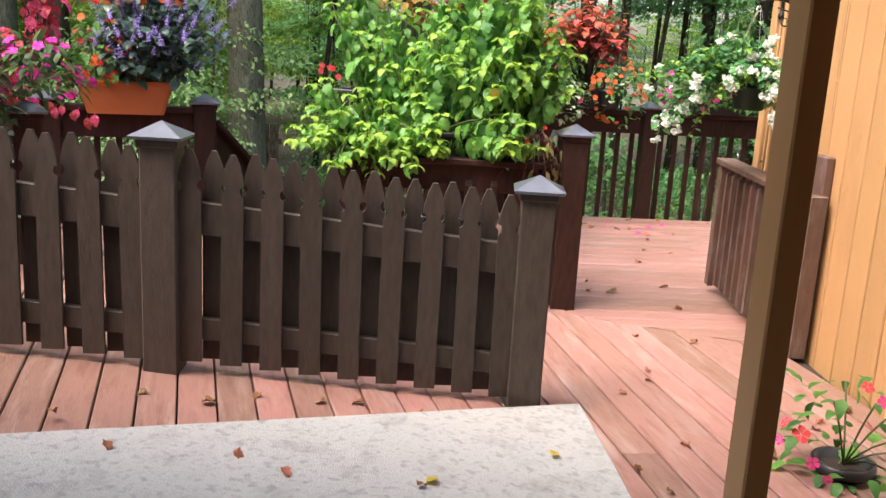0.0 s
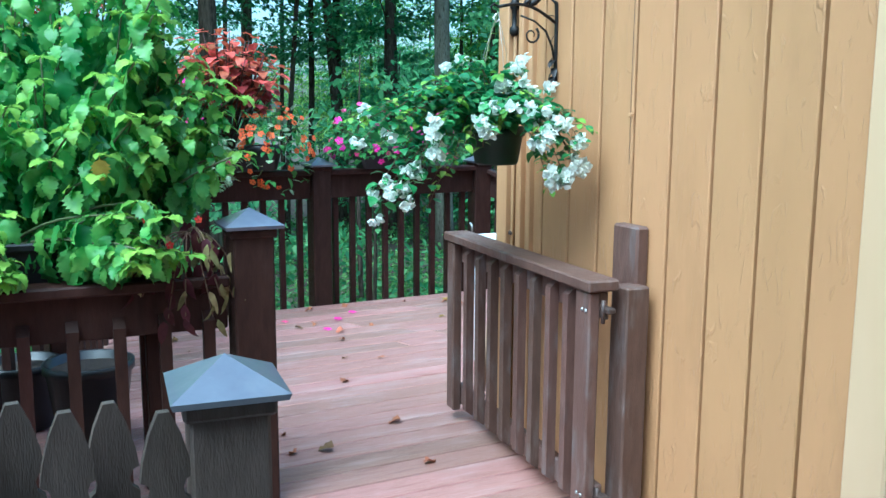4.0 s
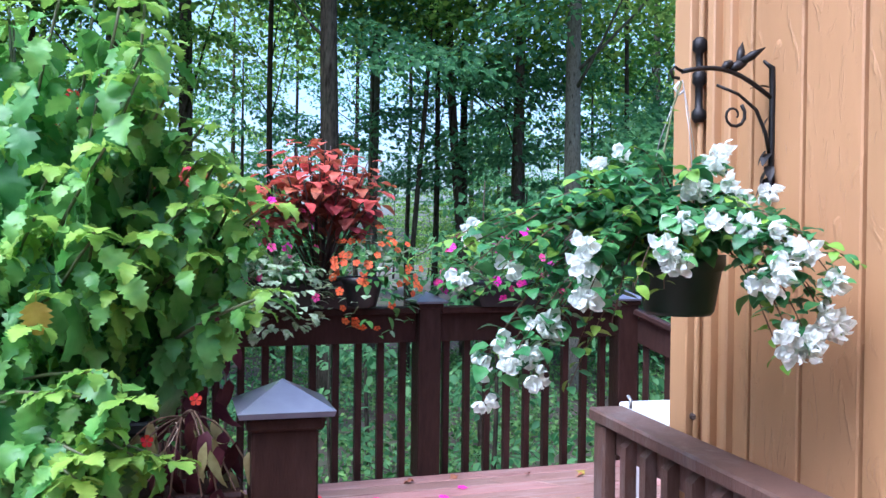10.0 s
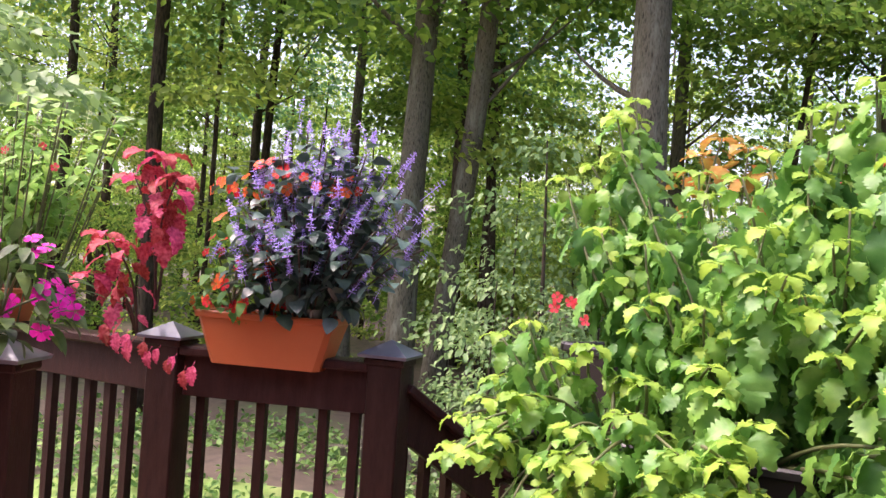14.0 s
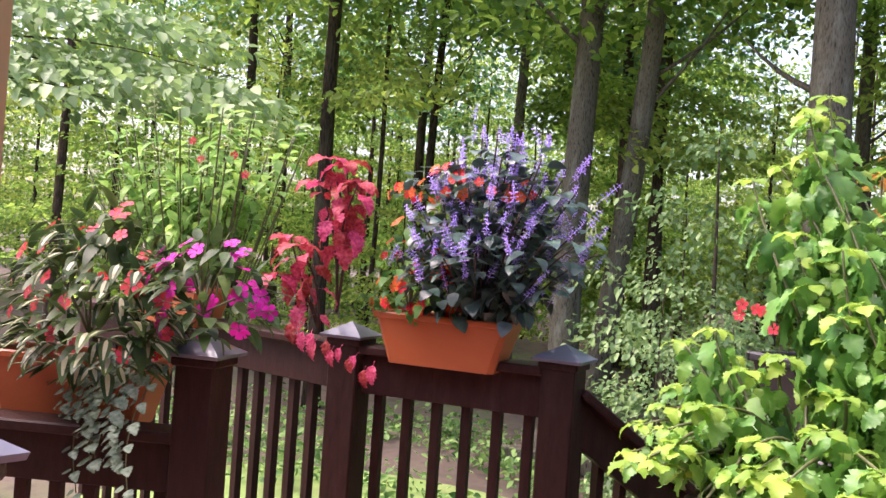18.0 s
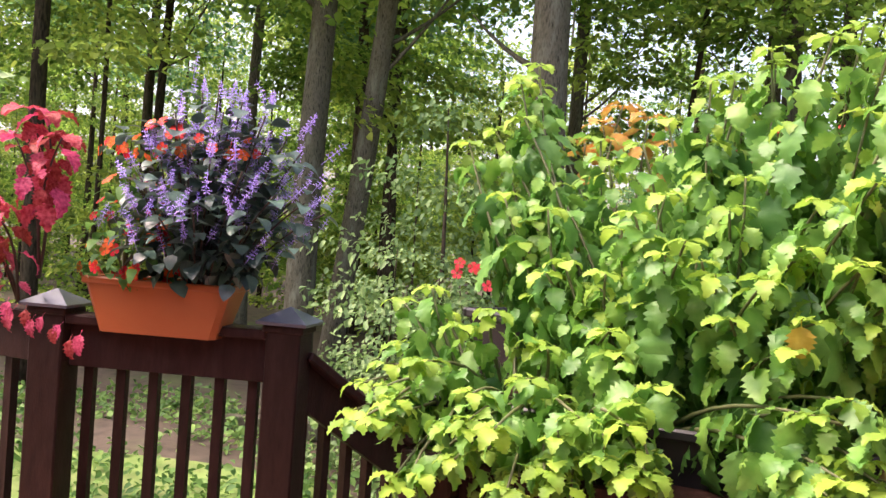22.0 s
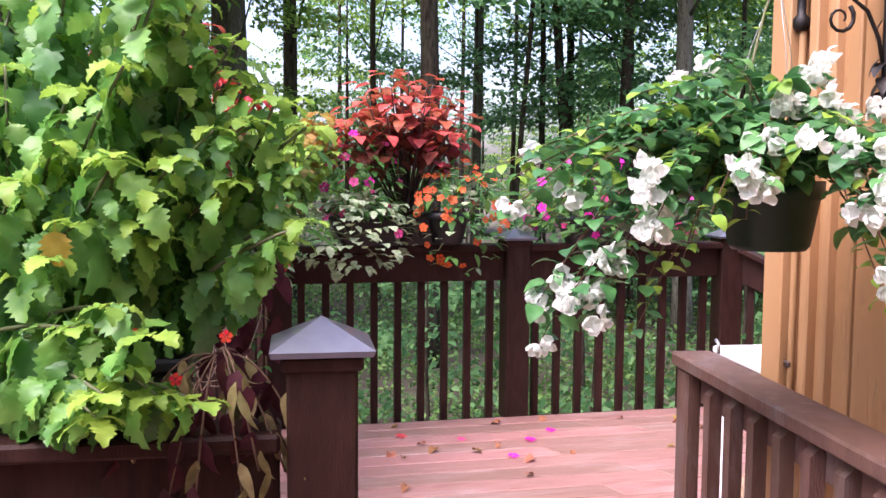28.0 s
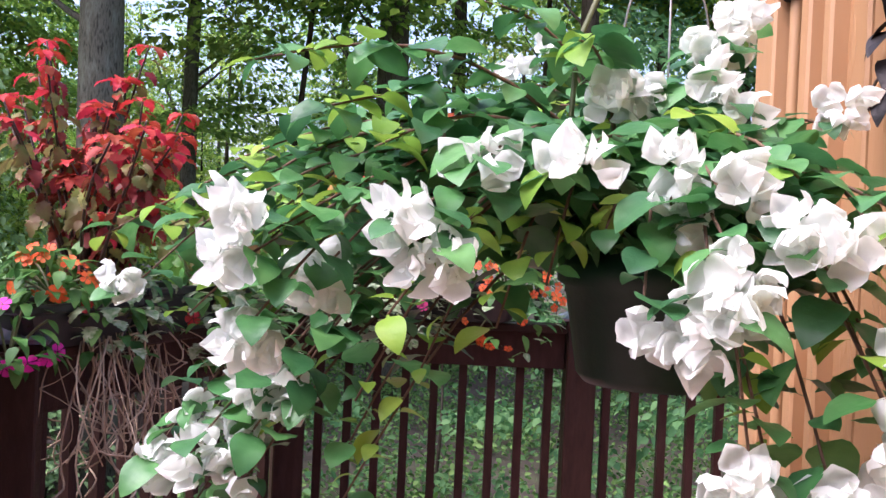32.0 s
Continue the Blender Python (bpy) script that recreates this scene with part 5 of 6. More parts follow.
# ---- mounds of small flowering plants ----
def mound(name, at, radii, label, leaf, n, flower, nf, seed, most=110, lift=0.25, scale=1.0, group="", stems=STEM, down=0.0, category="plant", stripe=None):
    r = random.Random(seed)
    t = thing(name, at, label, category, group)
    items, fl, stripes = [], [], []
    for k in range(n + nf):
        v = Vector((r.gauss(0, 1), r.gauss(0, 1), r.gauss(lift, 0.9)))
        v.normalize()
        f = r.uniform(0.45, 1.0) ** 0.5
        p = Vector((v.x * radii[0] * f, v.y * radii[1] * f, (v.z if v.z > 0 else v.z * (0.25 + down)) * radii[2] * f))
        if k < n:
            out = Vector((v.x, v.y, r.uniform(-0.5, 0.4))) + jit(r, 0.3)
            m, j = aim(p, out, s=r.uniform(0.7, 1.15) * scale), r.randrange(len(leaf))
            items.append((m, leaf[j]))
            if stripe and r.random() < 0.6:
                stripes.append((m @ Matrix.Translation((0, 0.006, 0.0022)), stripe[j % len(stripe)]))
        else:
            p *= r.uniform(0.8, 1.06) / f
            fl.append((facing(p, (v.x * 0.8, v.y - 0.7, v.z + 0.2), r.uniform(0.8, 1.15), r.uniform(0, 6)), r.choice(flower)))
    for k in range(7):
        bm = bmesh.new()
        q = items[k * 3 % len(items)][0].translation
        tube(bm, curve((0, 0, -0.04), q, (0, 0, 0.02), 4), 0.004 * scale, 5)
        part("stem", bm, stems, t)
    pieces("leaf", items, t, most=most)
    if stripes:
        pieces("leaf_stripe", stripes, t, "cream stripe of the leaf")
    if fl:
        pieces("flower", fl, t)
    return t


# far railing, left half: copperleaf, impatiens and variegated trailers
BOXL = "black planter box on the far railing"
trough("planter_box", (1.72, 7.95, 0.975), 3, 0.75, 0.22, 0.16, BLACKPOT, BOXL)
cp = thing("copperleaf_shrub", (1.76, 7.96, 1.08), "copper red leaved shrub rising from a planter on the railing", "plant")
r = random.Random(51)
items = []
for k in range(34):
    a = k * 2.4
    q = math.sqrt((k + 0.5) / 34)
    tip = Vector((0.42 * math.cos(a) * q, 0.28 * math.sin(a) * q, 0.84 - 0.30 * q * q + r.uniform(-0.04, 0.02)))
    bm = bmesh.new()
    pts = curve((0, 0, 0), tip, (0, 0, 0.03))
    tube(bm, pts, [0.008 * (1 - 0.09 * i) for i in range(8)], 5)
    part("stem", bm, DARKSTEM, cp)
    for i in range(13):
        f = 1 - 0.032 * i
        b = i * 2.4 + k
        out = Vector((math.cos(b), math.sin(b), 0.05 - 0.05 * i))
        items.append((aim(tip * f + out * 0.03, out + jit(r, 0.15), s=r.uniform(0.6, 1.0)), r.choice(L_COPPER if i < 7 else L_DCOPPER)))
r.shuffle(items)
pieces("leaf", items, cp, most=200)
mound("impatiens", (2.05, 7.84, 1.13), (0.27, 0.2, 0.30), "orange flowering impatiens in a black pot on the railing", L_IMP + L_VARI[:1], 230, [F_ORANGE], 60, 52, down=0.8, lift=0.45)
round_pot("rail_pot", (1.98, 7.90, 0.985), 0.12, 0.09, 0.17, BLACKPOT, "black plastic pot on the railing")
mound("impatiens", (1.5, 7.86, 1.22), (0.24, 0.18, 0.40), "magenta flowering impatiens on the railing", L_IMP, 220, [F_PINK, F_PINK, F_MAG], 30, 53, scale=0.9)
mound("variegated_plant", (1.45, 7.78, 1.06), (0.36, 0.22, 0.22), "white edged green trailing plant on the railing", L_VARI, 300, [F_PINK], 5, 54, down=0.8)
# far railing, right half: pink impatiens
trough("planter_box", (2.95, 8.0, 0.975), 4, 0.6, 0.2, 0.15, BLACKPOT, BOXL)
mound("impatiens", (2.80, 7.97, 1.12), (0.38, 0.22, 0.40), "pink flowering impatiens mound in a planter on the railing", L_IMP, 330, [F_PINK, F_PINK, F_MAG], 44, 55)
mound("impatiens", (3.28, 8.0, 1.08), (0.24, 0.18, 0.28), "pink flowering impatiens on the far railing", L_IMP, 160, [F_PINK], 16, 56)

# side railing between the stairs and the far corner
trough("planter_box", (0.84, 7.15, 0.975), 75, 0.8, 0.22, 0.16, BLACKPOT, "black planter box on the side railing")
trough("planter_box", (0.66, 6.5, 0.975), 75, 0.5, 0.22, 0.13, BLACKPOT, "black planter box on the side railing beside a post")
r = random.Random(61)
tips = [(0.70 + r.gauss(0, 0.17), 6.64 + r.gauss(0, 0.18), 1.36 + 0.56 * r.random()) for _ in range(28)]
coleus("coleus_plant", lambda p: (0.68, 6.62, 1.08), tips, "upright scarlet and olive coleus in a planter on the side railing", L_SCARLET, L_SCARLET + L_MUDDY + L_MAHOGANY, L_MUDDY + L_MAHOGANY, 62, hang=0.1, most=200, nodes=9, step=0.045, spread=0.85, stem=DARKSTEM, at=(0.68, 6.62, 1.08))
tips = [(0.95 + r.gauss(0, 0.12), 7.2 + r.gauss(0, 0.16), 1.22 + 0.26 * r.random()) for _ in range(11)]
coleus("coleus_plant", lambda p: (0.88, 7.2, 1.08), tips, "olive and maroon coleus on the side railing", L_MUDDY + L_MID, L_MUDDY + L_MID, L_MUDDY + L_GREEN, 63, most=120, nodes=6, at=(0.88, 7.2, 1.08))
tips = [(1.12 + r.gauss(0, 0.11), 7.62 + r.gauss(0, 0.12), 1.38 + 0.36 * r.random()) for _ in range(26)]
coleus("coleus_plant", lambda p: (1.05, 7.62, 1.05), tips, "lime green coleus at the far corner of the railing", L_LIME, L_LIME, L_LIME + L_MID, 64, most=120, nodes=6, at=(1.05, 7.62, 1.05))
coleus("coleus_plant", lambda p: (1.2, 7.8, 1.1), [(1.28, 7.75, 1.66), (1.34, 7.8, 1.6), (1.22, 7.85, 1.62)], "amber coleus at the far corner of the railing", L_AMBER, L_AMBER, L_MUDDY, 65, nodes=4, at=(1.2, 7.8, 1.1))
mound("impatiens", (0.72, 6.33, 1.16), (0.14, 0.12, 0.12), "orange flowering impatiens on the side railing", L_IMP, 90, [F_ORANGE], 22, 66)
mound("impatiens", (0.66, 6.22, 0.98), (0.12, 0.12, 0.16), "magenta flowering impatiens on the side railing", L_IMP, 80, [F_MAG], 12, 67)
mound("variegated_plant", (0.98, 7.25, 1.03), (0.2, 0.36, 0.18), "variegated trailing plant with small pink flowers on the railing", L_VARI + L_IMP, 300, [F_CORAL], 12, 68, down=0.9)
mound("variegated_plant", (0.78, 6.66, 1.07), (0.15, 0.3, 0.15), "variegated trailing plant over the planter edge", L_VARI + L_IMP, 220, [F_CORAL], 5, 69, down=0.9)
# dry roots hanging out of the planter
rt = thing("hanging_roots", (0.74, 6.72, 1.0), "tangle of pale dry roots hanging from a planter", "roots")
r = random.Random(71)
for k in range(80):
    a = Vector((r.uniform(-0.12, 0.12), r.uniform(-0.3, 0.3), 0))
    b = a + Vector((r.uniform(-0.10, 0.16), r.uniform(-0.28, 0.28), -r.uniform(0.15, 0.6)))
    w = [r.uniform(0.02, 0.06), r.uniform(4, 9), r.uniform(0, 6)]
    pts = curve(a, b, (r.uniform(-0.12, 0.12), r.uniform(-0.2, 0.2), r.uniform(-0.16, 0.1)), 11)
    pts = [p + Vector((w[0] * math.sin(w[1] * i / 11 + w[2]), w[0] * math.cos(0.8 * w[1] * i / 11 + w[2]), 0.5 * w[0] * math.sin(1.3 * w[1] * i / 11))) * (i / 11) for i, p in enumerate(pts)]
    bm = bmesh.new()
    tube(bm, pts, r.uniform(0.0018, 0.0038), 4)
    part("root", bm, ROOT, rt)
tv = thing("trailing_vine", (0.97, 7.45, 0.95), "thin green vine trailing down the railing post", "plant")
r = random.Random(72)
pieces("leaf", [(aim((0.05 * math.sin(k), -0.05 + 0.04 * math.cos(k * 2), -0.013 * k), (math.cos(k * 2.4), math.sin(k * 2.4), -0.2), s=0.75), r.choice(L_IMP)) for k in range(46)], tv)

# ---- terracotta boxes on the stair side railing ----
B1 = trough("planter_box", (-1.515, 5.585, 0.925), 17, 0.565, 0.22, 0.205, TERRA, "terracotta coloured plastic planter box straddling the railing", "terracotta planter boxes", taper=0.80)
B2 = trough("planter_box", (-2.17, 4.38, 0.72), 34, 0.60, 0.22, 0.235, TERRA, "terracotta coloured plastic planter box on the railing", "terracotta planter boxes", taper=0.80)
B3 = trough("planter_box", (-3.2, 5.44, 0.93), 0, 0.64, 0.22, 0.20, TERRA, "terracotta coloured plastic planter box on the railing", "terracotta planter boxes", taper=0.80)


def spike_mesh(seed, mat=PURPLE):
    """A loose flower spike: whorls of small drooping florets up a thin stalk."""
    r = random.Random(seed)
    bm = bmesh.new()
    tube(bm, [(0, 0, -0.05), (0.002, 0, 0.06), (0, 0, 0.125)], [0.0016, 0.0013, 0.0006], 4)
    for w in range(5):
        z = 0.024 * w
        for j in range(6 if w < 3 else 4):
            a = j * 1.05 + w * 0.5 + r.uniform(-0.2, 0.2)
            m = aim((0, 0, z), (math.cos(a), math.sin(a), r.uniform(-0.1, 0.5)), s=1)
            ln = 0.025 * (1 - 0.1 * w) * r.uniform(0.7, 1.25)
            vs = [bm.verts.new(m @ Vector(p)) for p in ((0, 0.002, 0), (0.0036, ln * 0.6, 0.002), (0.0045, ln, -0.003), (0, ln * 1.12, 0.001), (-0.0045, ln, -0.003), (-0.0036, ln * 0.6, 0.002))]
            bm.faces.new(vs)
    me = bpy.data.meshes.new("flower_spike")
    bm.to_mesh(me)
    bm.free()
    me.materials.append(mat)
    return me


SPIKES = [spike_mesh(k) for k in range(4)]
pl = thing("plectranthus", (-1.42, 5.6, 1.10), "dark leaved plectranthus covered in lavender flower spikes", "plant")
r = random.Random(81)
items, fl = [], []
for k in range(84):
    a = k * 2.4
    q = math.sqrt((k + 0.5) / 84)
    tip = Vector((0.11 + 0.45 * q * math.cos(a), 0.32 * q * math.sin(a), 0.74 - 0.52 * q ** 2.6 + r.uniform(-0.09, 0.06)))
    root = Vector((0.3 * tip.x, 0.2 * tip.y, 0))
    if k % 2 == 0:
        bm = bmesh.new()
        tube(bm, curve(root, tip, (0, 0, 0.04)), 0.0035, 5)
        part("stem", bm, DARKSTEM, pl)
    for _ in range(3):
        fl.append(tip * r.uniform(0.72, 1.02) + jit(r, 0.05))
    for i in range(11):
        f = 0.95 - 0.075 * i
        b = i * 2.4 + k
        out = Vector((math.cos(b), math.sin(b), 0.15 - 0.08 * i))
        p = root.lerp(tip, f) + Vector((0, 0, 0.04 * math.sin(math.pi * f)))
        items.append((aim(p + out * 0.012, out + jit(r, 0.25), spin=r.uniform(-0.4, 0.4), s=r.uniform(0.7, 1.25)), r.choice(L_DARK)))
r.shuffle(items)
pieces("leaf", items, pl, most=240)
r.shuffle(fl)
pieces("flower_spike", [(facing(p, (p.x * 0.8 + r.uniform(-.6, .6), p.y * 0.8 + r.uniform(-.6, .6), 1.0), r.uniform(0.45, 0.75)), r.choice(SPIKES)) for p in fl], pl, most=240)
mound("begonia", (-1.66, 5.50, 1.18), (0.24, 0.14, 0.34), "red flowering begonia at the edge of the planter box", L_IMP, 120, [F_RED, F_ORANGE], 60, 82)
mound("begonia", (-1.5, 5.55, 1.62), (0.34, 0.16, 0.12), "vermilion flowers rising through the lavender spikes", L_DARK, 40, [F_RED, F_ORANGE], 34, 83)
coleus("coleus_plant", lambda p: (-2.0, 5.42, 1.1), [(-1.98, 5.3, 1.74), (-1.90, 5.32, 1.72), (-1.80, 5.3, 1.64), (-2.04, 5.3, 1.64)], "crimson coleus with drooping leaves beside the railing", L_CRIMSON, L_CRIMSON, L_CRIMSON, 84, nodes=5, step=0.06, stem=DARKSTEM, spread=0.8, fill=0, at=(-2.0, 5.42, 1.1))
coleus("coleus_plant", lambda p: (-2.1, 5.42, 1.0), [(-2.13, 5.25, 1.40), (-2.05, 5.22, 1.37), (-2.2, 5.24, 1.24)], "pink crimson coleus leaning over the railing", L_CRIMSON, L_CRIMSON, L_CRIMSON, 89, nodes=4, step=0.06, stem=DARKSTEM, spread=0.8, fill=0, at=(-2.1, 5.42, 1.0))
cr = thing("coleus_plant", (-1.86, 5.30, 1.05), "crimson coleus shoots hanging over the railing", "plant")
pieces("leaf", [(aim((-0.22 + 0.045 * k, -0.06, 0.02 - 0.012 * k + 0.04 * math.sin(3.1 * k)), (math.cos(k * 2.4) * 0.4, -0.4, -1), up=(0, -1, 0.3), s=r.uniform(0.5, 0.75)), r.choice(L_CRIMSON)) for k in range(12)], cr)
# box two: bronze leaved impatiens, magenta impatiens, silver trailing lamium
mound("impatiens", (-2.10, 4.36, 1.06), (0.44, 0.22, 0.42), "red flowering impatiens with cream striped bronze leaves", L_NG, 480, [F_CORAL, F_RED, F_CORAL], 64, 85, stripe=L_CREAM, scale=1.15, most=200, lift=0.3, down=0.2)
mound("impatiens", (-1.60, 4.46, 1.18), (0.28, 0.16, 0.2), "magenta flowering impatiens with dark leaves", L_NG, 190, [F_MAG], 36, 86, most=150, down=0.4)
lm = thing("lamium", (-1.92, 4.37, 0.97), "silver leaved lamium trailing down over the planter box", "plant")
r = random.Random(87)
items = []
for k in range(11):
    x0 = -0.12 + 0.034 * k
    ln = r.uniform(0.22, 0.5)
    bm = bmesh.new()
    pts = curve((x0, 0.02, 0), (x0 + r.uniform(-0.06, 0.06), -0.08, -ln), (0, -0.06, 0.02))
    tube(bm, pts, 0.002, 4)
    part("stem", bm, STEM, lm)
    for i in range(9):
        p = pts[min(7, i * 7 // 8)]
        for s in (-1, 1):
            items.append((aim(p + Vector((0.012 * s, -0.004, 0)), (s, -0.5, -0.35), up=(0, -0.6, 1), s=r.uniform(0.8, 1.15)), r.choice(L_LAM)))
r.shuffle(items)
pieces("leaf", items, lm, most=220)
# box three: tall narrow leaved plants with pale spikes
gp = thing("tall_plant", (-3.15, 5.5, 1.1), "tall plants with narrow green leaves and pale flower spikes", "plant")
r = random.Random(88)
items, sp = [], []
for k in range(66):
    tip = Vector((0.75 * math.sin(k * 2.1) * r.uniform(0.3, 1), r.gauss(0, 0.16), r.uniform(0.35, 0.92)))
    bm = bmesh.new()
    tube(bm, curve((tip.x * 0.4, tip.y * 0.4, -0.2), tip, (0, 0, 0)), 0.004, 5)
    part("stem", bm, STEM, gp)
    for i in range(20):
        f = 1 - 0.04 * i
        b = i * 2.4 + k
        items.append((aim(tip * f, Vector((math.cos(b), math.sin(b), max(-0.6, 0.3 - 0.09 * i))) + jit(r, 0.15), s=r.uniform(0.6, 1.1)), r.choice(L_SPIKE)))
    if k % 4 == 0:
        sp.append(facing(tip, (r.uniform(-.1, .1), r.uniform(-.1, .1), 1), r.uniform(1.0, 1.5)))
r.shuffle(items)
pieces("leaf", items, gp, most=240)
PSP = [spike_mesh(9, PALESPIKE)]
pieces("flower_spike", [(m, PSP[0]) for m in sp], gp, "pale green flower spike")
pieces("flower", [(facing((r.uniform(-0.1, 0.65), -0.2, r.uniform(0.55, 0.75)), (0.5, -1, 0.2), 0.7), F_CORAL) for _ in range(4)], gp)

# ---- pink vinca in a pot by the porch post ----
round_pot("floor_pot", (1.98, 2.86, 0.0), 0.10, 0.08, 0.06, BLACKPOT, "shallow dark pot by the porch post")
mound("vinca", (1.98, 2.86, 0.08), (0.24, 0.2, 0.34), "straggling pink flowering vinca in a shallow pot", L_IMP + L_MID[:1], 70, [F_PINK, F_CORAL], 12, 95)

# ---- white table and wicker chair round the corner ----
tb = thing("garden_table", (3.10, 5.97, 0), "white plastic garden table beyond the house corner", "table", rz=-2)
for name, c, s_ in [("top", (0, 0, 0.71), (0.8, 0.42, 0.03)), ("apron", (0, -0.19, 0.67), (0.74, 0.02, 0.06))] + [("leg", (sx * 0.35, sy * 0.17, 0.35), (0.045, 0.045, 0.69)) for sx in (-1, 1) for sy in (-1, 1)]:
    bm = bmesh.new()
    box(bm, c, s_, bevel=0.008)
    part(name, bm, WHITE, tb)
ch = thing("garden_chair", (2.74, 5.52, 0), "beige wicker garden chair with a rounded back", "chair", rz=200)
bm = bmesh.new()
lathe(bm, [(0.2, 0.42), (0.22, 0.43), (0.22, 0.45), (0.2, 0.46)], 20)
part("seat", bm, WICKER, ch)
for sx in (-1, 1):
    for sy in (-1, 1):
        bm = bmesh.new()
        tube(bm, [(sx * 0.15, sy * 0.15, 0.43), (sx * 0.18, sy * 0.18, 0)], 0.014, 8)
        part("leg", bm, WICKER, ch)
arc = [(0.23 * math.cos(radians(a)), 0.23 * math.sin(radians(a)), 0.70 + 0.08 * math.sin(radians(a))) for a in range(-10, 191, 20)]
bm = bmesh.new()
tube(bm, arc, 0.02, 8)
part("back_rail", bm, WICKER, ch)
for a in range(0, 181, 18):
    bm = bmesh.new()
    x, y = math.cos(radians(a)), math.sin(radians(a))
    tube(bm, [(0.2 * x, 0.2 * y, 0.45), (0.23 * x, 0.23 * y, 0.70 + 0.08 * y)], 0.006, 6)
    part("back_cane", bm, WICKER, ch)

# ---- fallen leaves and petals on the deck ----
DL = [leaf_mesh("fallen_leaf", DEADLEAF, 0.07, 0.045, teeth=1, fold=0.9, droop=1.0, segs=7, wave=0.15, seed=k) for k in range(3)] + [leaf_mesh("fallen_leaf", YELLOW, 0.07, 0.05, teeth=1, fold=0.5, droop=0.6, segs=7, wave=0.1, seed=4)]
r = random.Random(99)


def litter(x, y, z=0.012, floor="deck"):
    me = r.choice(DL[:3] + DL)
    ob = new("fallen_leaf", me)
    ob.matrix_world = pose(x, y, z, r.uniform(-15, 15), r.uniform(-15, 15), r.uniform(0, 360)) @ Matrix.Scale(r.uniform(0.6, 1.15), 4)
    tagged(ob, "dry curled fallen leaf lying on the " + floor, "leaf", "fallen leaves")


for _ in range(36):
    x, y = r.uniform(0.9, 2.3), r.uniform(4.6, 7.8)
    if x > 0.72 + (y - 6.3) * 0.28 and (y > 5.0 or x > 1.35):
        litter(x, y)
for _ in range(14):
    litter(r.uniform(1.2, 3.4), r.uniform(7.2, 7.85))
for _ in range(16):
    litter(r.uniform(1.2, 2.3), r.uniform(2.6, 4.5))
for x, y in ((-0.81, 2.69), (-0.17, 2.57), (0.0, 2.49), (0.5, 2.54), (0.91, 2.82), (0.43, 2.48), (-0.57, 2.53), (-1.1, 2.1), (0.3, 1.6)):
    litter(x, y, 0.026 + max(0, 0.0795 * (1.12 - x)), "concrete patio")
for _ in range(8):
    x = r.uniform(-1.0, 0.6)
    litter(x, r.uniform(2.95, 3.25), 0.014 + max(0, 0.08 * (0.85 - x)))
for x, y, me in ((2.35, 7.45, F_MAG), (2.5, 7.6, F_MAG), (1.7, 7.6, F_CORAL), (2.2, 7.2, F_MAG), (2.0, 7.5, F_PINK)):
    ob = new("fallen_petals", me)
    ob.matrix_world = pose(x, y, 0.008, 8, 0, 30)
    tagged(ob, "fallen pink flower lying on the deck", "petals", "fallen flowers")


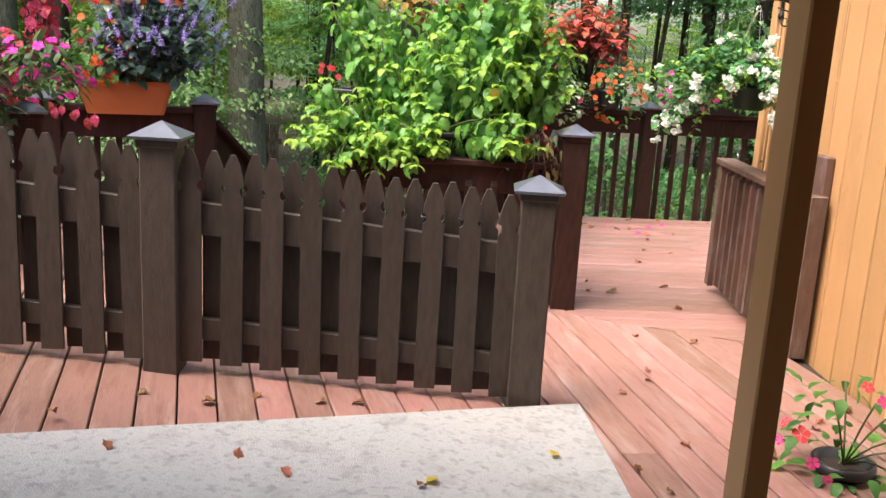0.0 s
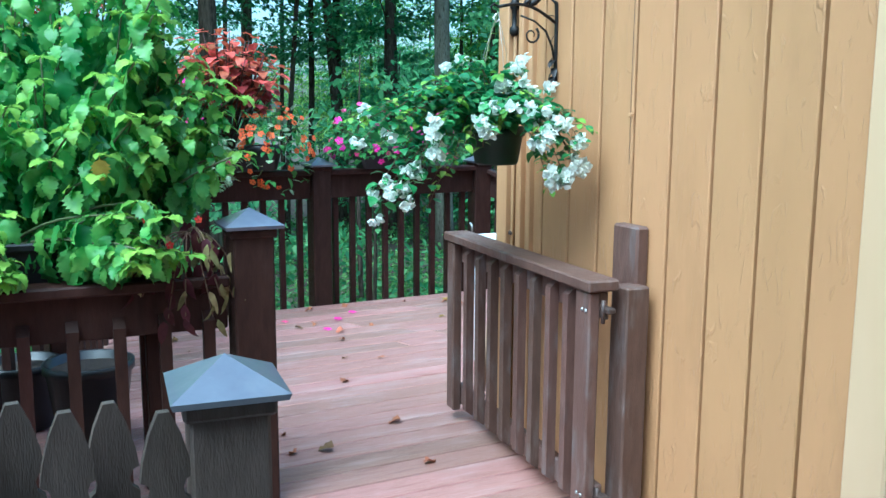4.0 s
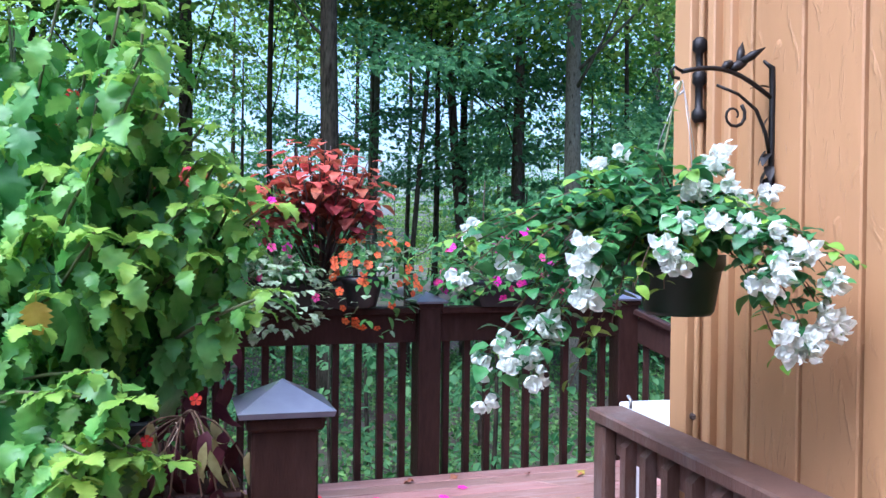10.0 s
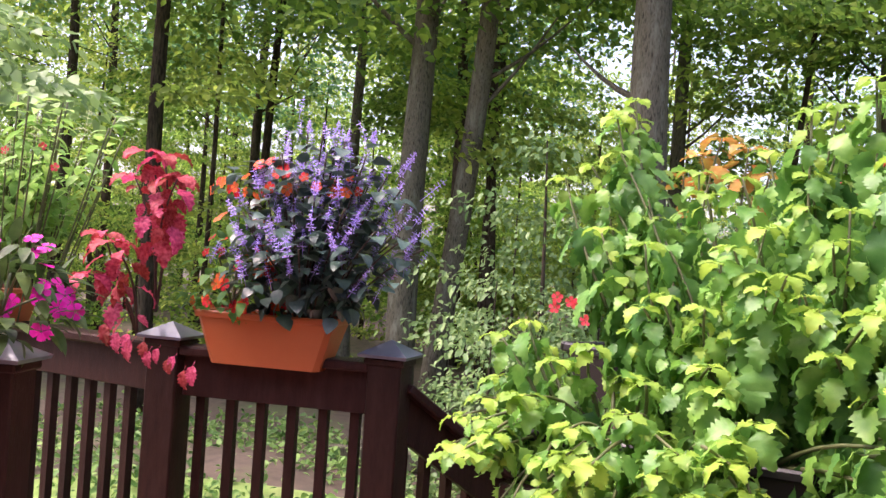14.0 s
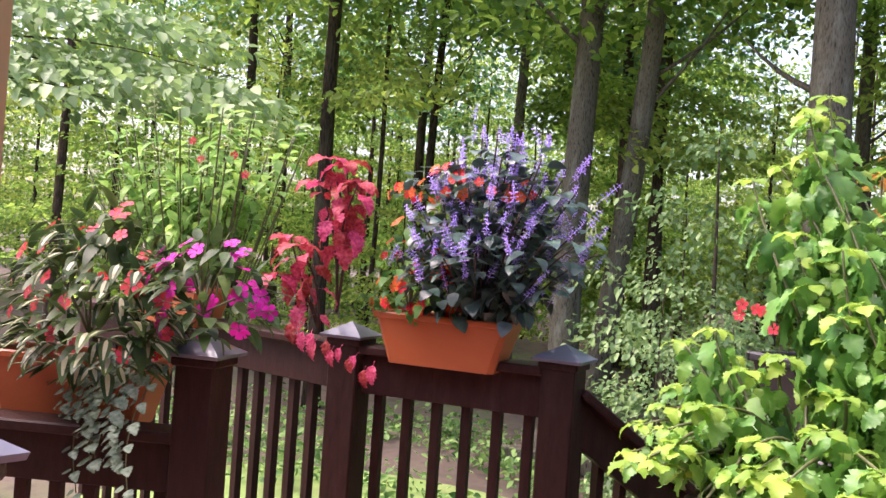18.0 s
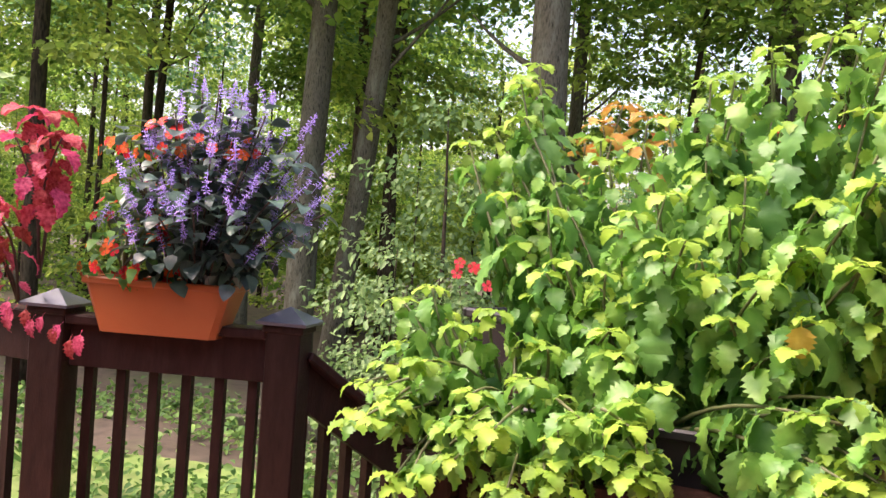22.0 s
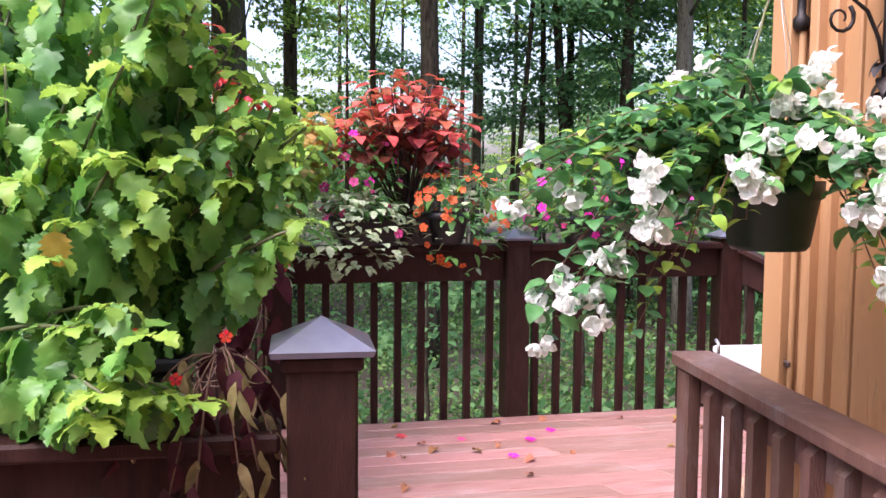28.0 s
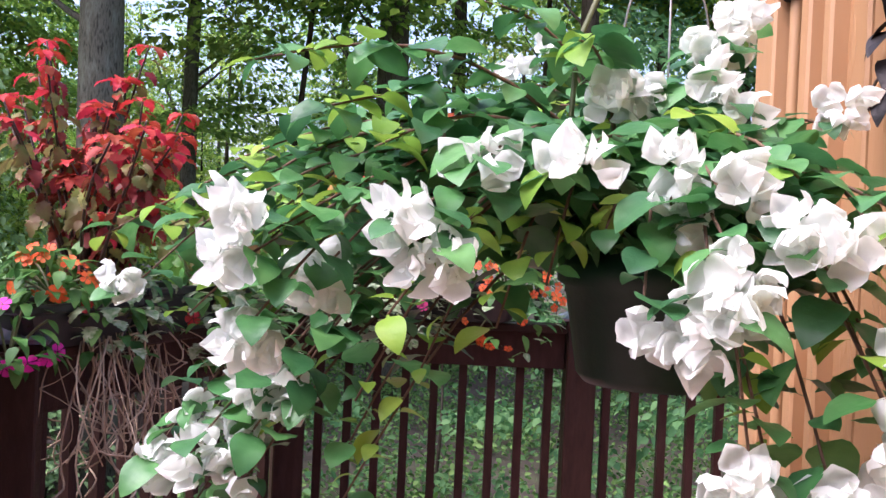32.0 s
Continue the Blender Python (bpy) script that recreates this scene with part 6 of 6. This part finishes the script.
# ---- deck boards ----
def boards(name, origin, ang, count, clip, label, width=0.136, gap=0.008, tilt=0.0):
    """Boards side by side: each runs along the local x axis and is cut to the polygon clip."""
    t = thing(name, (*origin, 0), label, "deck", kind="structure", rz=ang)
    inv = t.matrix_world.inverted()
    t.matrix_world = pose(0.85, 0, 0, 0, tilt, 0) @ pose(-0.85, 0, 0) @ t.matrix_world
    poly = [inv @ Vector((*p, 0)) for p in clip]
    for k in range(count):
        y0, y1 = k * (width + gap), k * (width + gap) + width
        xs = []
        for y in (y0, y1):
            hits = []
            for a, b in zip(poly, poly[1:] + poly[:1]):
                if (a.y - y) * (b.y - y) < 0:
                    hits.append(a.x + (b.x - a.x) * (y - a.y) / (b.y - a.y))
            hits.sort()
            xs.append(hits)
        if len(xs[0]) < 2 or len(xs[1]) < 2:
            continue
        a0, a1, b0, b1 = xs[0][0], xs[0][-1], xs[1][0], xs[1][-1]
        if min(a1 - a0, b1 - b0) < 0.05:
            continue
        cuts = [0.0, 1.0]
        if a1 - a0 > 2.6:
            cuts = [0.0, random.uniform(0.35, 0.65), 1.0]
        for u, v in zip(cuts, cuts[1:]):
            g = 0.002
            q = [(a0 + (a1 - a0) * u + g, y0), (a0 + (a1 - a0) * v - g, y0), (b0 + (b1 - b0) * v - g, y1), (b0 + (b1 - b0) * u + g, y1)]
            bm = bmesh.new()
            e = 0.004
            cx, cy = sum(p[0] for p in q) / 4, sum(p[1] for p in q) / 4
            dz = random.uniform(-0.0012, 0.0012)
            lo = [bm.verts.new((x - cx, y - cy, -0.03)) for x, y in q]
            md = [bm.verts.new((x - cx, y - cy, -e + dz)) for x, y in q]
            sg = ((1, 1), (-1, 1), (-1, -1), (1, -1))
            hi = [bm.verts.new((x - cx + e * s[0], y - cy + e * s[1], dz)) for (x, y), s in zip(q, sg)]
            bm.faces.new(hi)
            for r0, r1 in ((lo, md), (md, hi)):
                for i in range(4):
                    bm.faces.new((r0[i], r0[(i + 1) % 4], r1[(i + 1) % 4], r1[i]))
            o = new("deck_board", mesh_of("deck_board", bm, DECK))
            o.parent = t
            o.matrix_local = pose(cx, cy, 0)
    return t


FAR = [(1.24, 4.745), (2.40, 4.275), (2.40, 5.06), (6.5, 5.06), (6.5, 6.6), (3.9, 8.12), (2.39, 8.06), (1.03, 7.96), (0.58, 6.36), (-0.05, 4.97), (1.24, 4.97)]
NEAR = [(1.243, 4.735), (2.40, 4.265), (2.42, 0.4), (1.62, 0.4), (1.18, 2.57), (1.11, 3.40), (0.80, 3.30), (0.55, 4.95), (1.243, 4.95)]
RAMP = [(0.79, 3.30), (-4.3, 1.09), (-3.0, 4.0), (-2.0, 5.44), (-1.06, 5.72), (-0.1, 4.95), (0.54, 4.95)]
boards("floor_deck", (0.0, 4.2), 3.0, 34, FAR, "red brown stained wooden deck boards, faded and scattered with fallen leaves")
boards("floor_walk", (-1.5, 0.0), -80.0, 34, NEAR, "red brown stained wooden deck boards running towards the patio")
boards("floor_ramp", (-5.5, 0.6), -75.0, 60, RAMP, "red brown stained wooden deck boards rising gently along the fence", tilt=4.75)
# near-black sheet close under the boards paints the shade in their gaps
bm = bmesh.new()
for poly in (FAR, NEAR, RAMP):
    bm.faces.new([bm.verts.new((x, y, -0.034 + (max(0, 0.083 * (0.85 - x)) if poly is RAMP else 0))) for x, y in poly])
solo("deck_underside", bm, UNDERSHADE, "dark sheet standing in for shade under the deck boards", "deck frame", kind="structure")
bm = bmesh.new()
for a, b in ((P10, P8), (P8, P3), (P3, P7), (P9, P10), (PM, P4), (P5, PM)):
    d = Vector((b[0] - a[0], b[1] - a[1], 0))
    c = Vector((a[0] + b[0], a[1] + b[1], 0)) / 2
    box(bm, (c.x, c.y, -0.19), (d.length, 0.04, 0.28), rz=math.degrees(math.atan2(d.y, d.x)))
solo("deck_rim", bm, BROWN, "brown rim boards along the deck edge", "deck frame", kind="structure")
